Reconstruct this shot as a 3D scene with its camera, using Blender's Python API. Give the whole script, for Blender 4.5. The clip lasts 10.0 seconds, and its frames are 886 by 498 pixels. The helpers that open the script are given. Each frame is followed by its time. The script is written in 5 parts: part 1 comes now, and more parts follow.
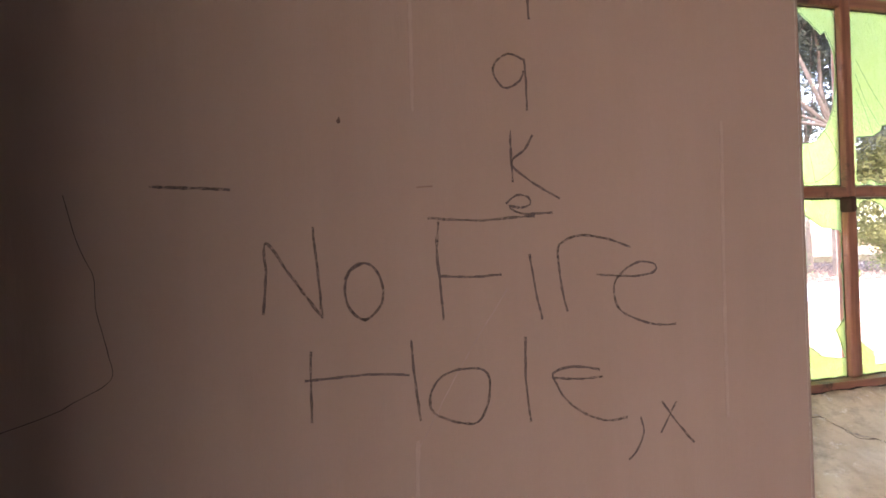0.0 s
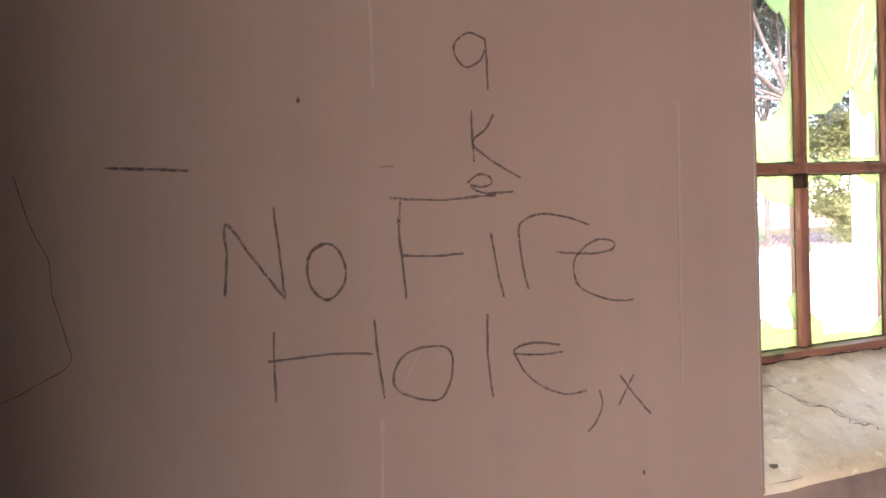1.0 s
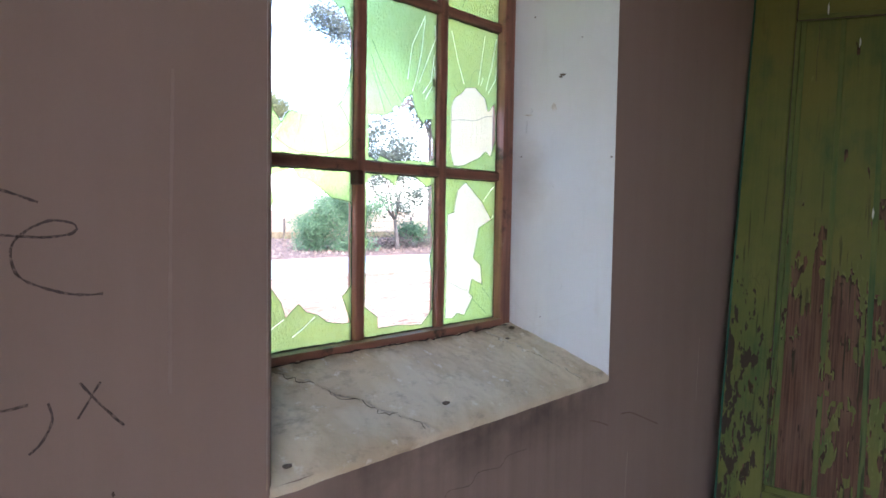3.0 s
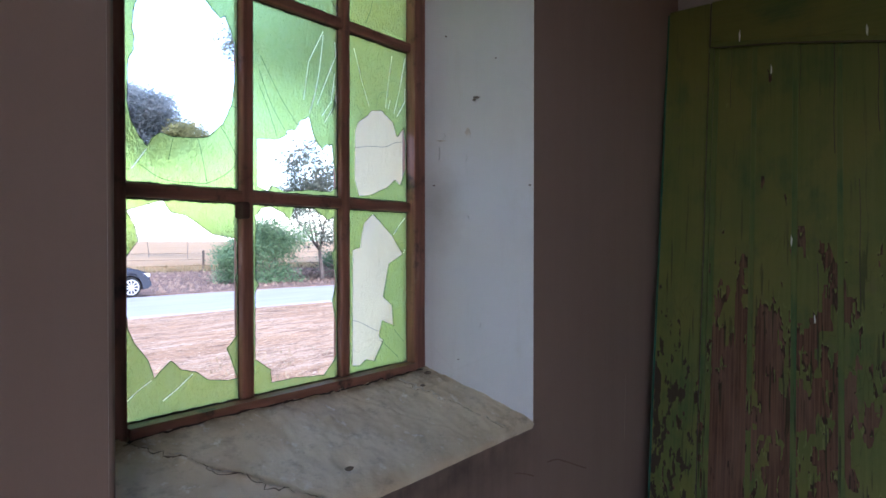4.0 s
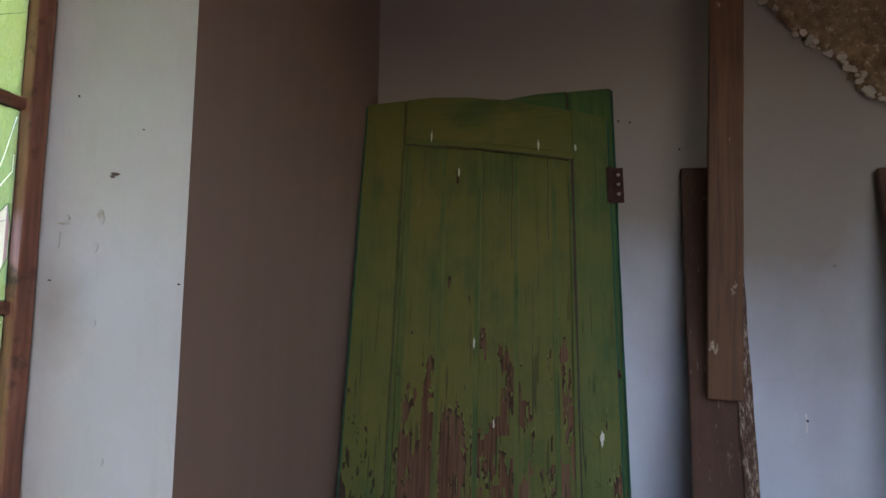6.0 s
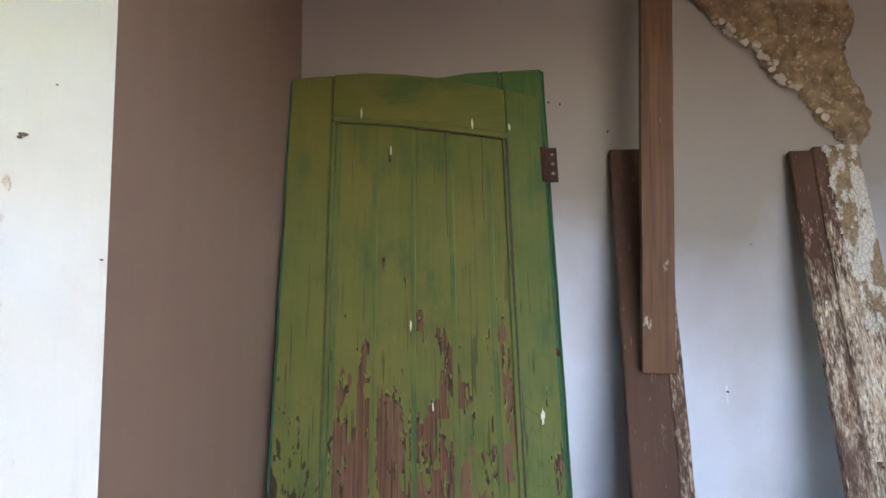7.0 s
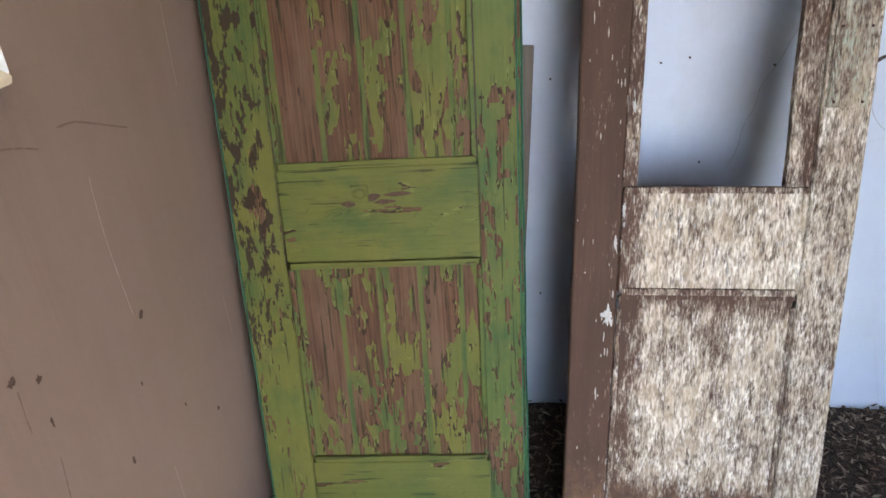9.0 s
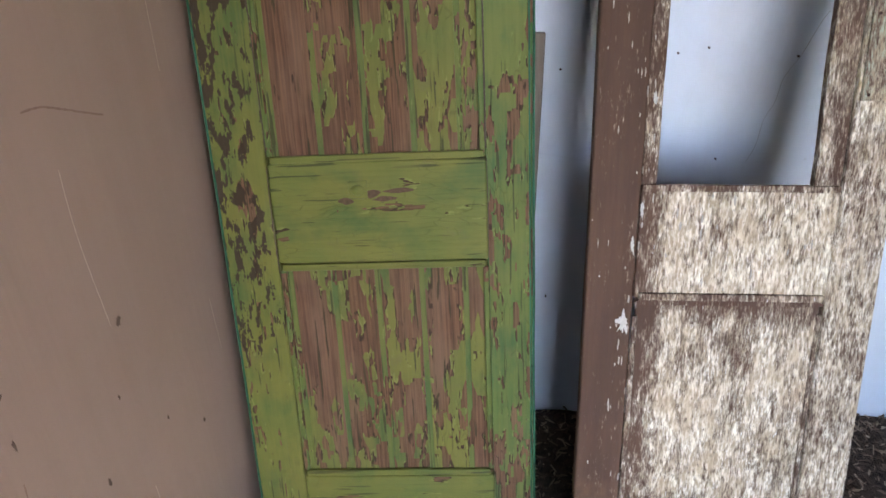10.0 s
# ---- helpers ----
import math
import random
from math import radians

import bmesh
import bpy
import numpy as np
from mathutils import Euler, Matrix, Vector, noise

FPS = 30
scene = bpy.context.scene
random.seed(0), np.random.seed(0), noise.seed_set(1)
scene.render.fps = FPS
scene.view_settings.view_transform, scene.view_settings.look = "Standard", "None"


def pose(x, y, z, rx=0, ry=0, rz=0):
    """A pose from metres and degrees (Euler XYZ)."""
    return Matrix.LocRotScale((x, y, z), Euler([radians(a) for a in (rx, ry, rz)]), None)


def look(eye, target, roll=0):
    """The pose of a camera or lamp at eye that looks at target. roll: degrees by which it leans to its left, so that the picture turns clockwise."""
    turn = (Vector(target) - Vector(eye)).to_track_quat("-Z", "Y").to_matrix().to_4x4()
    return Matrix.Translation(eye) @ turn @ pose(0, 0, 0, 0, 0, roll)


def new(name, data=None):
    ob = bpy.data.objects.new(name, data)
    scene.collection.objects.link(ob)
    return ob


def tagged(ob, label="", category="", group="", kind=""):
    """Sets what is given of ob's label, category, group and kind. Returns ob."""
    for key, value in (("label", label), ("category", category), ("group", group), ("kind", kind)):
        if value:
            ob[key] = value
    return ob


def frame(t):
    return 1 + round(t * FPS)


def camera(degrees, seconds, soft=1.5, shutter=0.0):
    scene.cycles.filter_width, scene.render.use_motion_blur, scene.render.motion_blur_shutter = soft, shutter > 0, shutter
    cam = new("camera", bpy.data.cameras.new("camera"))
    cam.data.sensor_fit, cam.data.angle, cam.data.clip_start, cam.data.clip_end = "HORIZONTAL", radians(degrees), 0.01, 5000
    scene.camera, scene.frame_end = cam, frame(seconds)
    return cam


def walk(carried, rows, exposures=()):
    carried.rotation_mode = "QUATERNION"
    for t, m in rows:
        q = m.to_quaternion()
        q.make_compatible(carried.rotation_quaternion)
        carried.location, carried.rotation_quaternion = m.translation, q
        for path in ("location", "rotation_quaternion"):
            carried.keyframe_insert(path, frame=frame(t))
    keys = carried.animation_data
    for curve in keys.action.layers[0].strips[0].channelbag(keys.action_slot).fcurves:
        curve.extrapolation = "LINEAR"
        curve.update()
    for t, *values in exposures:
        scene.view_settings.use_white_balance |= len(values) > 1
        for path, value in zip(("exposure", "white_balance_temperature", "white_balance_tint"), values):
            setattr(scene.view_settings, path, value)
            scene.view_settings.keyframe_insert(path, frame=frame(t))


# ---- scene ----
cam = camera(67.4, 10.0, soft=1.6)
PATH = [
    (0, (-2.12, -0.579, 1.54), (-1.532, 1.333, 1.539), -2.1),
    (0.5, (-2.126, -0.579, 1.543), (-1.555, 1.336, 1.482), -2.7),
    (1, (-2.117, -0.585, 1.544), (-1.439, 1.294, 1.464), -2.5),
    (1.5, (-2.084, -0.568, 1.539), (-1.182, 1.214, 1.436), -1.8),
    (2, (-2.057, -0.543, 1.53), (-0.82, 1.024, 1.402), -0.3),
    (2.5, (-2.019, -0.561, 1.53), (-0.59, 0.83, 1.383), 1.2),
    (3, (-1.919, -0.623, 1.532), (-0.463, 0.743, 1.421), 0.9),
    (3.2, (-1.885, -0.645, 1.531), (-0.42, 0.715, 1.455), 0.6),
    (4.5, (-1.8, -0.534, 1.552), (-0.094, 0.509, 1.536), -0.3),
    (5, (-1.767, -0.541, 1.559), (0.031, 0.335, 1.548), -0.4),
    (5.5, (-1.653, -0.597, 1.586), (0.218, 0.106, 1.632), 0.1),
    (5.7, (-1.643, -0.623, 1.602), (0.253, 0.003, 1.707), 0.5),
    (6.8, (-1.586, -0.504, 1.586), (0.385, -0.319, 1.864), 0.25),
    (7, (-1.597, -0.513, 1.572), (0.385, -0.322, 1.759), -0.3),
    (7.5, (-1.609, -0.547, 1.537), (0.366, -0.308, 1.332), -1.3),
    (8, (-1.575, -0.549, 1.483), (0.33, -0.341, 0.91), -2.2),
    (8.5, (-1.55, -0.566, 1.43), (0.261, -0.408, 0.596), -2.4),
    (9, (-1.553, -0.569, 1.414), (0.187, -0.438, 0.436), -2.2),
    (9.5, (-1.509, -0.551, 1.379), (0.192, -0.436, 0.333), -1.8),
    (10, (-1.469, -0.535, 1.376), (0.267, -0.435, 0.389), -1.4),
]
EXPOSURES = [(0, 4.35, 7200, 28), (0.5, 4.65, 7200, 28), (1.0, 4.7, 6950, 26), (1.5, 4.5, 6700, 24), (2.5, 3.82, 5950, 20), (3.2, 3.35, 5850, 19), (4.3, 2.65, 5700, 20), (4.5, 2.65, 5700, 20),
             (5.5, 2.9, 5900, 20), (5.8, 3.05, 6050, 20), (6.8, 4.65, 6250, 18), (7.5, 4.7, 6400, 17), (8, 4.5, 6600, 17), (9, 4.6, 6950, 17), (10, 4.7, 6950, 17)]
walk(cam, [(t, look(eye, target, roll)) for t, eye, target, roll in PATH], EXPOSURES)

# ---- light: a bright hazy sky, and a wide soft sun behind the house ----
SUN_UP, SUN_ROUND = radians(48), radians(215)
world = bpy.data.worlds.new("world")
scene.world = world
world.use_nodes = True
wn, wl = world.node_tree.nodes, world.node_tree.links
sky = wn.new("ShaderNodeTexSky")
sky.sky_type, sky.sun_disc, sky.sun_elevation, sky.sun_rotation = "NISHITA", False, SUN_UP, SUN_ROUND
sky.air_density, sky.dust_density, sky.ozone_density = 1.0, 1.5, 1.2
wl.new(sky.outputs[0], wn["Background"].inputs[0])
wn["Background"].inputs[1].default_value = 0.15
sun_dir = Vector((math.sin(SUN_ROUND) * math.cos(SUN_UP), math.cos(SUN_ROUND) * math.cos(SUN_UP), math.sin(SUN_UP)))
sun = new("sun", bpy.data.lights.new("sun", "SUN"))
sun.data.energy, sun.data.angle, sun.data.color = 0.35, radians(16), (1, 0.95, 0.88)
sun.matrix_world = look(sun_dir * 50, (0, 0, 0))


# ---- materials ----
class Mat:
    """A node material on object coordinates, with small helpers."""

    def __init__(self, name, rough=0.8, metal=0.0, spec=0.3):
        self.m = bpy.data.materials.new(name)
        self.m.use_nodes = True
        self.n, self.l = self.m.node_tree.nodes, self.m.node_tree.links
        self.b = self.n["Principled BSDF"]
        self.b.inputs["Roughness"].default_value = rough
        self.b.inputs["Metallic"].default_value = metal
        self.b.inputs["Specular IOR Level"].default_value = spec
        self.co = self.n.new("ShaderNodeTexCoord").outputs["Object"]
        self.heights = []

    def put(self, value, socket):
        if isinstance(value, (int, float)):
            socket.default_value = value
        elif isinstance(value, tuple):
            socket.default_value = (*value, 1)[:4]
        else:
            self.l.new(value, socket)

    def scaled(self, s, shift=(0, 0, 0), turn=(0, 0, 0)):
        mp = self.n.new("ShaderNodeMapping")
        mp.inputs["Scale"].default_value = s if isinstance(s, tuple) else (s, s, s)
        mp.inputs["Location"].default_value = shift
        mp.inputs["Rotation"].default_value = turn
        self.l.new(self.co, mp.inputs[0])
        return mp.outputs[0]

    def noise(self, s, detail=6, rough=0.6, shift=(0, 0, 0), warp=0.0):
        t = self.n.new("ShaderNodeTexNoise")
        t.inputs["Scale"].default_value = 1
        t.inputs["Detail"].default_value = detail
        t.inputs["Roughness"].default_value = rough
        t.inputs["Distortion"].default_value = warp
        self.l.new(self.scaled(s, shift), t.inputs["Vector"])
        return t.outputs["Fac"]

    def cells(self, s, feature="F1", out="Distance", shift=(0, 0, 0), metric="EUCLIDEAN"):
        t = self.n.new("ShaderNodeTexVoronoi")
        t.feature = feature
        t.distance = metric
        t.inputs["Scale"].default_value = 1
        self.l.new(self.scaled(s, shift), t.inputs["Vector"])
        return t.outputs[out]

    def ramp(self, fac, a, b, lo=0.0, hi=1.0):
        r = self.n.new("ShaderNodeMapRange")
        for k, v in zip(("From Min", "From Max", "To Min", "To Max"), (a, b, lo, hi)):
            r.inputs[k].default_value = v
        self.l.new(fac, r.inputs["Value"])
        return r.outputs[0]

    def math(self, op, a, b=0.0):
        t = self.n.new("ShaderNodeMath")
        t.operation = op
        self.put(a, t.inputs[0])
        self.put(b, t.inputs[1])
        return t.outputs[0]

    def mix(self, fac, a, b, blend="MIX"):
        t = self.n.new("ShaderNodeMix")
        t.data_type, t.blend_type = "RGBA", blend
        self.put(fac, t.inputs[0])
        self.put(a, t.inputs[6])
        self.put(b, t.inputs[7])
        return t.outputs[2]

    def axis(self, which):
        s = self.n.new("ShaderNodeSeparateXYZ")
        self.l.new(self.co, s.inputs[0])
        return s.outputs["XYZ".index(which)]

    def chance(self):
        return self.n.new("ShaderNodeObjectInfo").outputs["Random"]

    def island(self):
        return self.n.new("ShaderNodeNewGeometry").outputs["Random Per Island"]

    def colour(self, c):
        self.put(c, self.b.inputs["Base Color"])
        return self

    def rough(self, r):
        self.put(r, self.b.inputs["Roughness"])
        return self

    def bump(self, height, metres, strength=1.0):
        t = self.n.new("ShaderNodeBump")
        t.inputs["Distance"].default_value = metres
        t.inputs["Strength"].default_value = strength
        self.l.new(height, t.inputs["Height"])
        if self.heights:
            self.l.new(self.heights[-1], t.inputs["Normal"])
        self.heights.append(t.outputs[0])
        self.l.new(t.outputs[0], self.b.inputs["Normal"])
        return self


def spots(m, base, col, scale, size, shift=(0, 0, 0)):
    """Sparse small marks of an uneven outline."""
    d = m.math("ADD", m.cells(scale, shift=shift), m.math("MULTIPLY", m.noise(scale * 5, 3), 0.12))
    return m.mix(m.ramp(d, size, size + 0.05, 1, 0), base, col)


def plaster_pink():
    m = Mat("pink_distemper", 0.75, spec=0.25)
    c = m.mix(m.ramp(m.noise(1.6, 4), 0.35, 0.65), (0.292, 0.204, 0.156), (0.262, 0.183, 0.140))
    c = m.mix(m.ramp(m.noise((22, 22, 1.6), 4), 0.4, 0.7, 0, 0.14), c, (0.36, 0.265, 0.215))
    c = m.mix(m.ramp(m.noise((3, 3, 9), 7, 0.7, (4, 2, 0)), 0.60, 0.75, 0, 0.2), c, (0.30, 0.20, 0.15))
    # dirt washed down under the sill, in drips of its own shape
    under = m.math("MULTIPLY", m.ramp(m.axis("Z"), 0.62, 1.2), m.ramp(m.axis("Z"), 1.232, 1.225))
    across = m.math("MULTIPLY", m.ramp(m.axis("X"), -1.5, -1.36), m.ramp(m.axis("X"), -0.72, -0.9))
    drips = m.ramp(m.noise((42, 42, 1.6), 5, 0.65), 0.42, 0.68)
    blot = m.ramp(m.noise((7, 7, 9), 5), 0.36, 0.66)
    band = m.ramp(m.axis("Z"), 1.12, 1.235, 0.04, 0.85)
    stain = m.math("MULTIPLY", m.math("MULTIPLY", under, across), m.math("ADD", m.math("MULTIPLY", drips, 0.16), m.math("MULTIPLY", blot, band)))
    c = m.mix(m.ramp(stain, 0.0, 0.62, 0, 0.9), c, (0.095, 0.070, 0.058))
    c = spots(m, c, (0.14, 0.10, 0.08), 6.5, 0.035)
    c = spots(m, c, (0.20, 0.13, 0.10), 14, 0.03, (3, 1, 7))
    scuff = m.math("MULTIPLY", m.ramp(m.noise((3, 3, 40), 5, 0.7, (8, 0, 3)), 0.66, 0.72), m.ramp(m.noise(1.3, 2, 0.5, (5, 5, 1)), 0.5, 0.6))
    c = m.mix(m.math("MULTIPLY", scuff, 0.5), c, (0.2, 0.13, 0.1))
    m.colour(c)
    m.bump(m.noise((60, 60, 9), 5), 0.0012, 0.5).bump(m.noise(4, 3), 0.01, 0.25)
    return m.m


def plaster_white(name, base, dark, tint, darker_top=False, grime=False):
    m = Mat(name, 0.7, spec=0.25)
    c = m.mix(m.ramp(m.noise(1.8, 5), 0.35, 0.68), base, dark)
    c = m.mix(m.ramp(m.noise((18, 18, 3), 5), 0.5, 0.75, 0, 0.3), c, tint)
    if darker_top:
        # warmer and darker towards the ceiling, in drifts
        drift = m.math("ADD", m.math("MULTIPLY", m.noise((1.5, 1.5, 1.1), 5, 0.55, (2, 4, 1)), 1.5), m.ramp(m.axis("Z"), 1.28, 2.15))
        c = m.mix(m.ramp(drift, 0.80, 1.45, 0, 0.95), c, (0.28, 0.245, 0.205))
    if grime:
        # a sooty rub beside the frame, and rain runs below the scabs
        away = m.n.new("ShaderNodeVectorMath")
        away.operation = "DISTANCE"
        m.l.new(m.scaled((1, 1, 0.55)), away.inputs[0])
        away.inputs[1].default_value = (-0.86, 0.155, 1.60 * 0.55)
        rub = m.math("ADD", m.ramp(away.outputs["Value"], 0.0, 0.09), m.math("MULTIPLY", m.noise(24, 5, 0.65, (1, 2, 3)), 0.5))
        c = m.mix(m.ramp(rub, 0.30, 0.85, 0.5, 0), c, (0.30, 0.27, 0.22))
        c = m.mix(m.ramp(m.noise((60, 60, 5), 5, 0.6, (4, 0, 4)), 0.58, 0.72, 0, 0.12), c, (0.42, 0.40, 0.35))
        c = m.mix(m.ramp(m.noise((9, 9, 6), 6, 0.7, (0, 4, 4)), 0.56, 0.72, 0, 0.30), c, (0.50, 0.45, 0.36))
    c = spots(m, c, (0.16, 0.13, 0.10), 7, 0.03)
    c = spots(m, c, (0.22, 0.16, 0.11), 17, 0.028, (2, 5, 1))
    thin = m.ramp(m.cells(2.2, "DISTANCE_TO_EDGE"), 0.0, 0.006, 1, 0)
    thin = m.math("MULTIPLY", thin, m.ramp(m.noise(1.6, 2, 0.5, (1, 9, 4)), 0.52, 0.6))
    c = m.mix(m.math("MULTIPLY", thin, 0.07), c, (0.25, 0.22, 0.2))
    m.colour(c)
    m.bump(m.noise((55, 55, 22), 6), 0.0016, 0.5).bump(m.noise(5, 3), 0.012, 0.3)
    return m.m


def plaster_sill():
    m = Mat("sill_render", 0.85, spec=0.2)
    c = m.mix(m.ramp(m.noise(4.5, 6, 0.6), 0.36, 0.64), (0.74, 0.62, 0.43), (0.55, 0.43, 0.275))
    c = m.mix(m.ramp(m.noise((7, 5, 5), 4, 0.55, (1, 7, 2)), 0.50, 0.58, 0, 0.55), c, (0.80, 0.70, 0.52))
    c = m.mix(m.ramp(m.noise((5, 9, 9), 6, 0.7, (0, 3, 1)), 0.54, 0.66, 0, 0.75), c, (0.27, 0.20, 0.135))
    c = m.mix(m.ramp(m.noise((26, 40, 40), 6, 0.75, (4, 3, 1)), 0.56, 0.70, 0, 0.6), c, (0.36, 0.29, 0.21))
    c = m.mix(m.ramp(m.noise(38, 5, 0.7, (2, 0, 5)), 0.60, 0.68, 0, 0.7), c, (0.86, 0.80, 0.68))
    dirt = m.math("MULTIPLY", m.ramp(m.axis("Y"), 0.145, 0.18), m.ramp(m.noise(30, 5, 0.7, (3, 3, 3)), 0.36, 0.56))
    c = m.mix(m.math("MULTIPLY", dirt, 0.8), c, (0.12, 0.085, 0.06))
    c = spots(m, c, (0.10, 0.08, 0.06), 13, 0.05)
    m.colour(c)
    m.bump(m.noise(150, 5, 0.7), 0.0014, 0.8).bump(m.noise(24, 6, 0.65), 0.005, 0.7)
    return m.m


def plaster_cream():
    m = Mat("cream_render", 0.85, spec=0.15)
    c = m.mix(m.ramp(m.noise(4, 6), 0.35, 0.65), (0.90, 0.79, 0.50), (0.84, 0.72, 0.44))
    m.colour(c)
    m.bump(m.noise((70, 70, 24), 6, 0.75), 0.012, 1)
    return m.m


def rubble_bare():
    m = Mat("bare_rubble", 0.95, spec=0.1)
    c = m.mix(m.ramp(m.noise(24, 6, 0.7), 0.35, 0.65), (0.35, 0.26, 0.155), (0.18, 0.125, 0.073))
    c = m.mix(m.ramp(m.noise(60, 4, 0.7), 0.55, 0.68), c, (0.52, 0.43, 0.30))
    c = m.mix(m.ramp(m.noise(7, 4, 0.6, (3, 3, 3)), 0.55, 0.68, 0, 0.7), c, (0.45, 0.40, 0.33))
    m.colour(c)
    m.bump(m.noise(60, 7, 0.75), 0.008, 1)
    return m.m


def daub():
    """Whitewashed clay, crazed all over, the white fallen from half of it."""
    m = Mat("crazed_daub", 0.9, spec=0.15)
    craze = m.cells((120, 120, 60), "DISTANCE_TO_EDGE")
    c = m.mix(m.ramp(m.noise(55, 5, 0.7), 0.35, 0.65), (0.36, 0.27, 0.17), (0.22, 0.16, 0.095))
    c = m.mix(m.ramp(m.noise((38, 38, 16), 5, 0.65, (3, 1, 2)), 0.44, 0.50), c, (0.60, 0.57, 0.51))
    c = m.mix(m.ramp(craze, 0.0, 0.06, 0.6, 0), c, (0.10, 0.075, 0.055))
    m.colour(c)
    m.bump(m.ramp(craze, 0.0, 0.12), 0.002, 0.8).bump(m.noise(120, 5, 0.7), 0.002, 1)
    return m.m


def wood_frame():
    m = Mat("oiled_frame_timber", 0.5, spec=0.4)
    c = m.mix(m.ramp(m.noise((90, 90, 7), 5), 0.35, 0.65), (0.30, 0.125, 0.08), (0.17, 0.07, 0.045))
    c = m.mix(m.ramp(m.noise(19, 5, 0.65), 0.56, 0.7), c, (0.05, 0.028, 0.02))
    c = m.mix(m.ramp(m.noise((60, 60, 12), 4, 0.6, (9, 0, 0)), 0.62, 0.72, 0, 0.6), c, (0.36, 0.22, 0.15))
    m.colour(c)
    m.bump(m.noise((160, 160, 9), 4), 0.0012, 0.7)
    return m.m


def wood_bar():
    m = Mat("oiled_bar_timber", 0.5, spec=0.4)
    c = m.mix(m.ramp(m.noise((7, 90, 90), 5), 0.35, 0.65), (0.28, 0.12, 0.078), (0.16, 0.068, 0.045))
    c = m.mix(m.ramp(m.noise(19, 5, 0.65), 0.56, 0.7), c, (0.045, 0.026, 0.02))
    m.colour(c)
    m.bump(m.noise((9, 160, 160), 4), 0.0012, 0.7)
    return m.m


def green_paint(name, worn, along="Z", shift=0.0, olive=(0.136, 0.130, 0.031), mid=(0.096, 0.115, 0.028), deep=(0.050, 0.090, 0.028), rotten=False, top=1.62, edge=None, chip=1.0):
    """Weathered green paint, flaking off in upright blocky slivers from red-brown timber. worn: how much has gone;
    top: the height at which it begins; edge: the x towards which a stile has lost more."""
    m = Mat(name, 0.6, spec=0.16)
    upright = along == "Z"
    turned = lambda a, b: (a, a, b) if upright else (b, a, a)
    hair, wide = turned(230, 6), turned(26, 4.5)
    grain = m.noise(turned(300, 5), 5, 0.65)
    wood = m.mix(m.ramp(grain, 0.36, 0.64), (0.155, 0.080, 0.047), (0.068, 0.036, 0.023))
    wood = m.mix(m.ramp(m.noise(turned(14, 3.5), 4, 0.6, (7, 1, 3)), 0.46, 0.66, 0, 0.6), wood, (0.175, 0.108, 0.072))
    wood = m.mix(m.ramp(m.noise(turned(11, 5), 4, 0.6, (2, 9, 3)), 0.54, 0.68, 0, 0.6), wood, (0.085, 0.047, 0.033))
    # the coat: olive over a deeper green, rubbed through in clouds, with brush lines
    paint = m.mix(m.ramp(m.noise(4.2, 5, 0.6, (shift, 0, 0)), 0.40, 0.60), olive, mid)
    paint = m.mix(m.ramp(m.noise(turned(9, 5), 5, 0.6, (2, shift, 5)), 0.50, 0.66, 0, 0.9), paint, deep)
    paint = m.mix(m.ramp(m.noise(turned(150, 4), 4, 0.5, (0, 3, 0)), 0.35, 0.7, 0.0, 0.35), paint, (0.150, 0.150, 0.042))
    paint = m.mix(m.ramp(m.noise(16, 5, 0.65, (8, 1, shift)), 0.58, 0.72, 0, 0.5), paint, (0.115, 0.105, 0.045))
    # blocky chips of two sizes, gathered into bare patches
    chips = []
    for size, off in ((turned(46 * chip, 13 * chip), 2), (turned(105 * chip, 32 * chip), 7)):
        sep = m.n.new("ShaderNodeSeparateColor")
        m.l.new(m.cells(size, "F1", "Color", (shift, off, 0), "CHEBYCHEV"), sep.inputs[0])
        chips.append(sep.outputs[0])
    patchy = m.ramp(m.noise(turned(15, 3.0), 4, 0.55, (1, shift, 0)), 0.30, 0.70)
    ragged = m.noise(turned(240, 60), 3, 0.6, (0, shift, 4))
    flakes = m.math("ADD", m.math("MULTIPLY", chips[0], 0.33), m.math("ADD", m.math("MULTIPLY", chips[1], 0.20), m.math("MULTIPLY", patchy, 0.44)))
    flakes = m.math("ADD", flakes, m.math("MULTIPLY", m.math("SUBTRACT", ragged, 0.5), 0.06))
    if upright:
        height = m.axis("Z")
        reach = m.math("MULTIPLY", m.ramp(height, top, top - 0.45), m.ramp(height, -0.1, 0.3, 0.75, 1))
        limit = m.math("SUBTRACT", 0.90, m.math("MULTIPLY", reach, worn))
        limit = m.math("ADD", limit, m.math("MULTIPLY", m.math("SUBTRACT", m.chance(), 0.5), 0.16))
        if edge:
            limit = m.math("ADD", limit, m.ramp(m.axis("X"), edge[0], edge[1], 0.10, -0.10))
    else:
        limit = 0.86 - worn
    step = m.math("SUBTRACT", flakes, limit)
    gone = m.ramp(step, -0.003, 0.003)
    rim = m.math("MULTIPLY", m.ramp(step, -0.022, -0.004), m.ramp(step, 0.0, -0.003))
    paint = m.mix(m.math("MULTIPLY", rim, 0.30), paint, (0.30, 0.32, 0.11))
    # splits along the grain, and a crackle that follows it
    low = m.ramp(m.axis("Z"), 1.75, 1.35, 0.25, 1.0)
    split = m.math("MULTIPLY", m.ramp(m.noise(turned(150, 7), 2, 0.4, (5, 5, shift)), 0.635, 0.655), m.ramp(m.noise(wide, 2, 0.5, (0, 8, 8)), 0.40, 0.52))
    split = m.math("MULTIPLY", split, low)
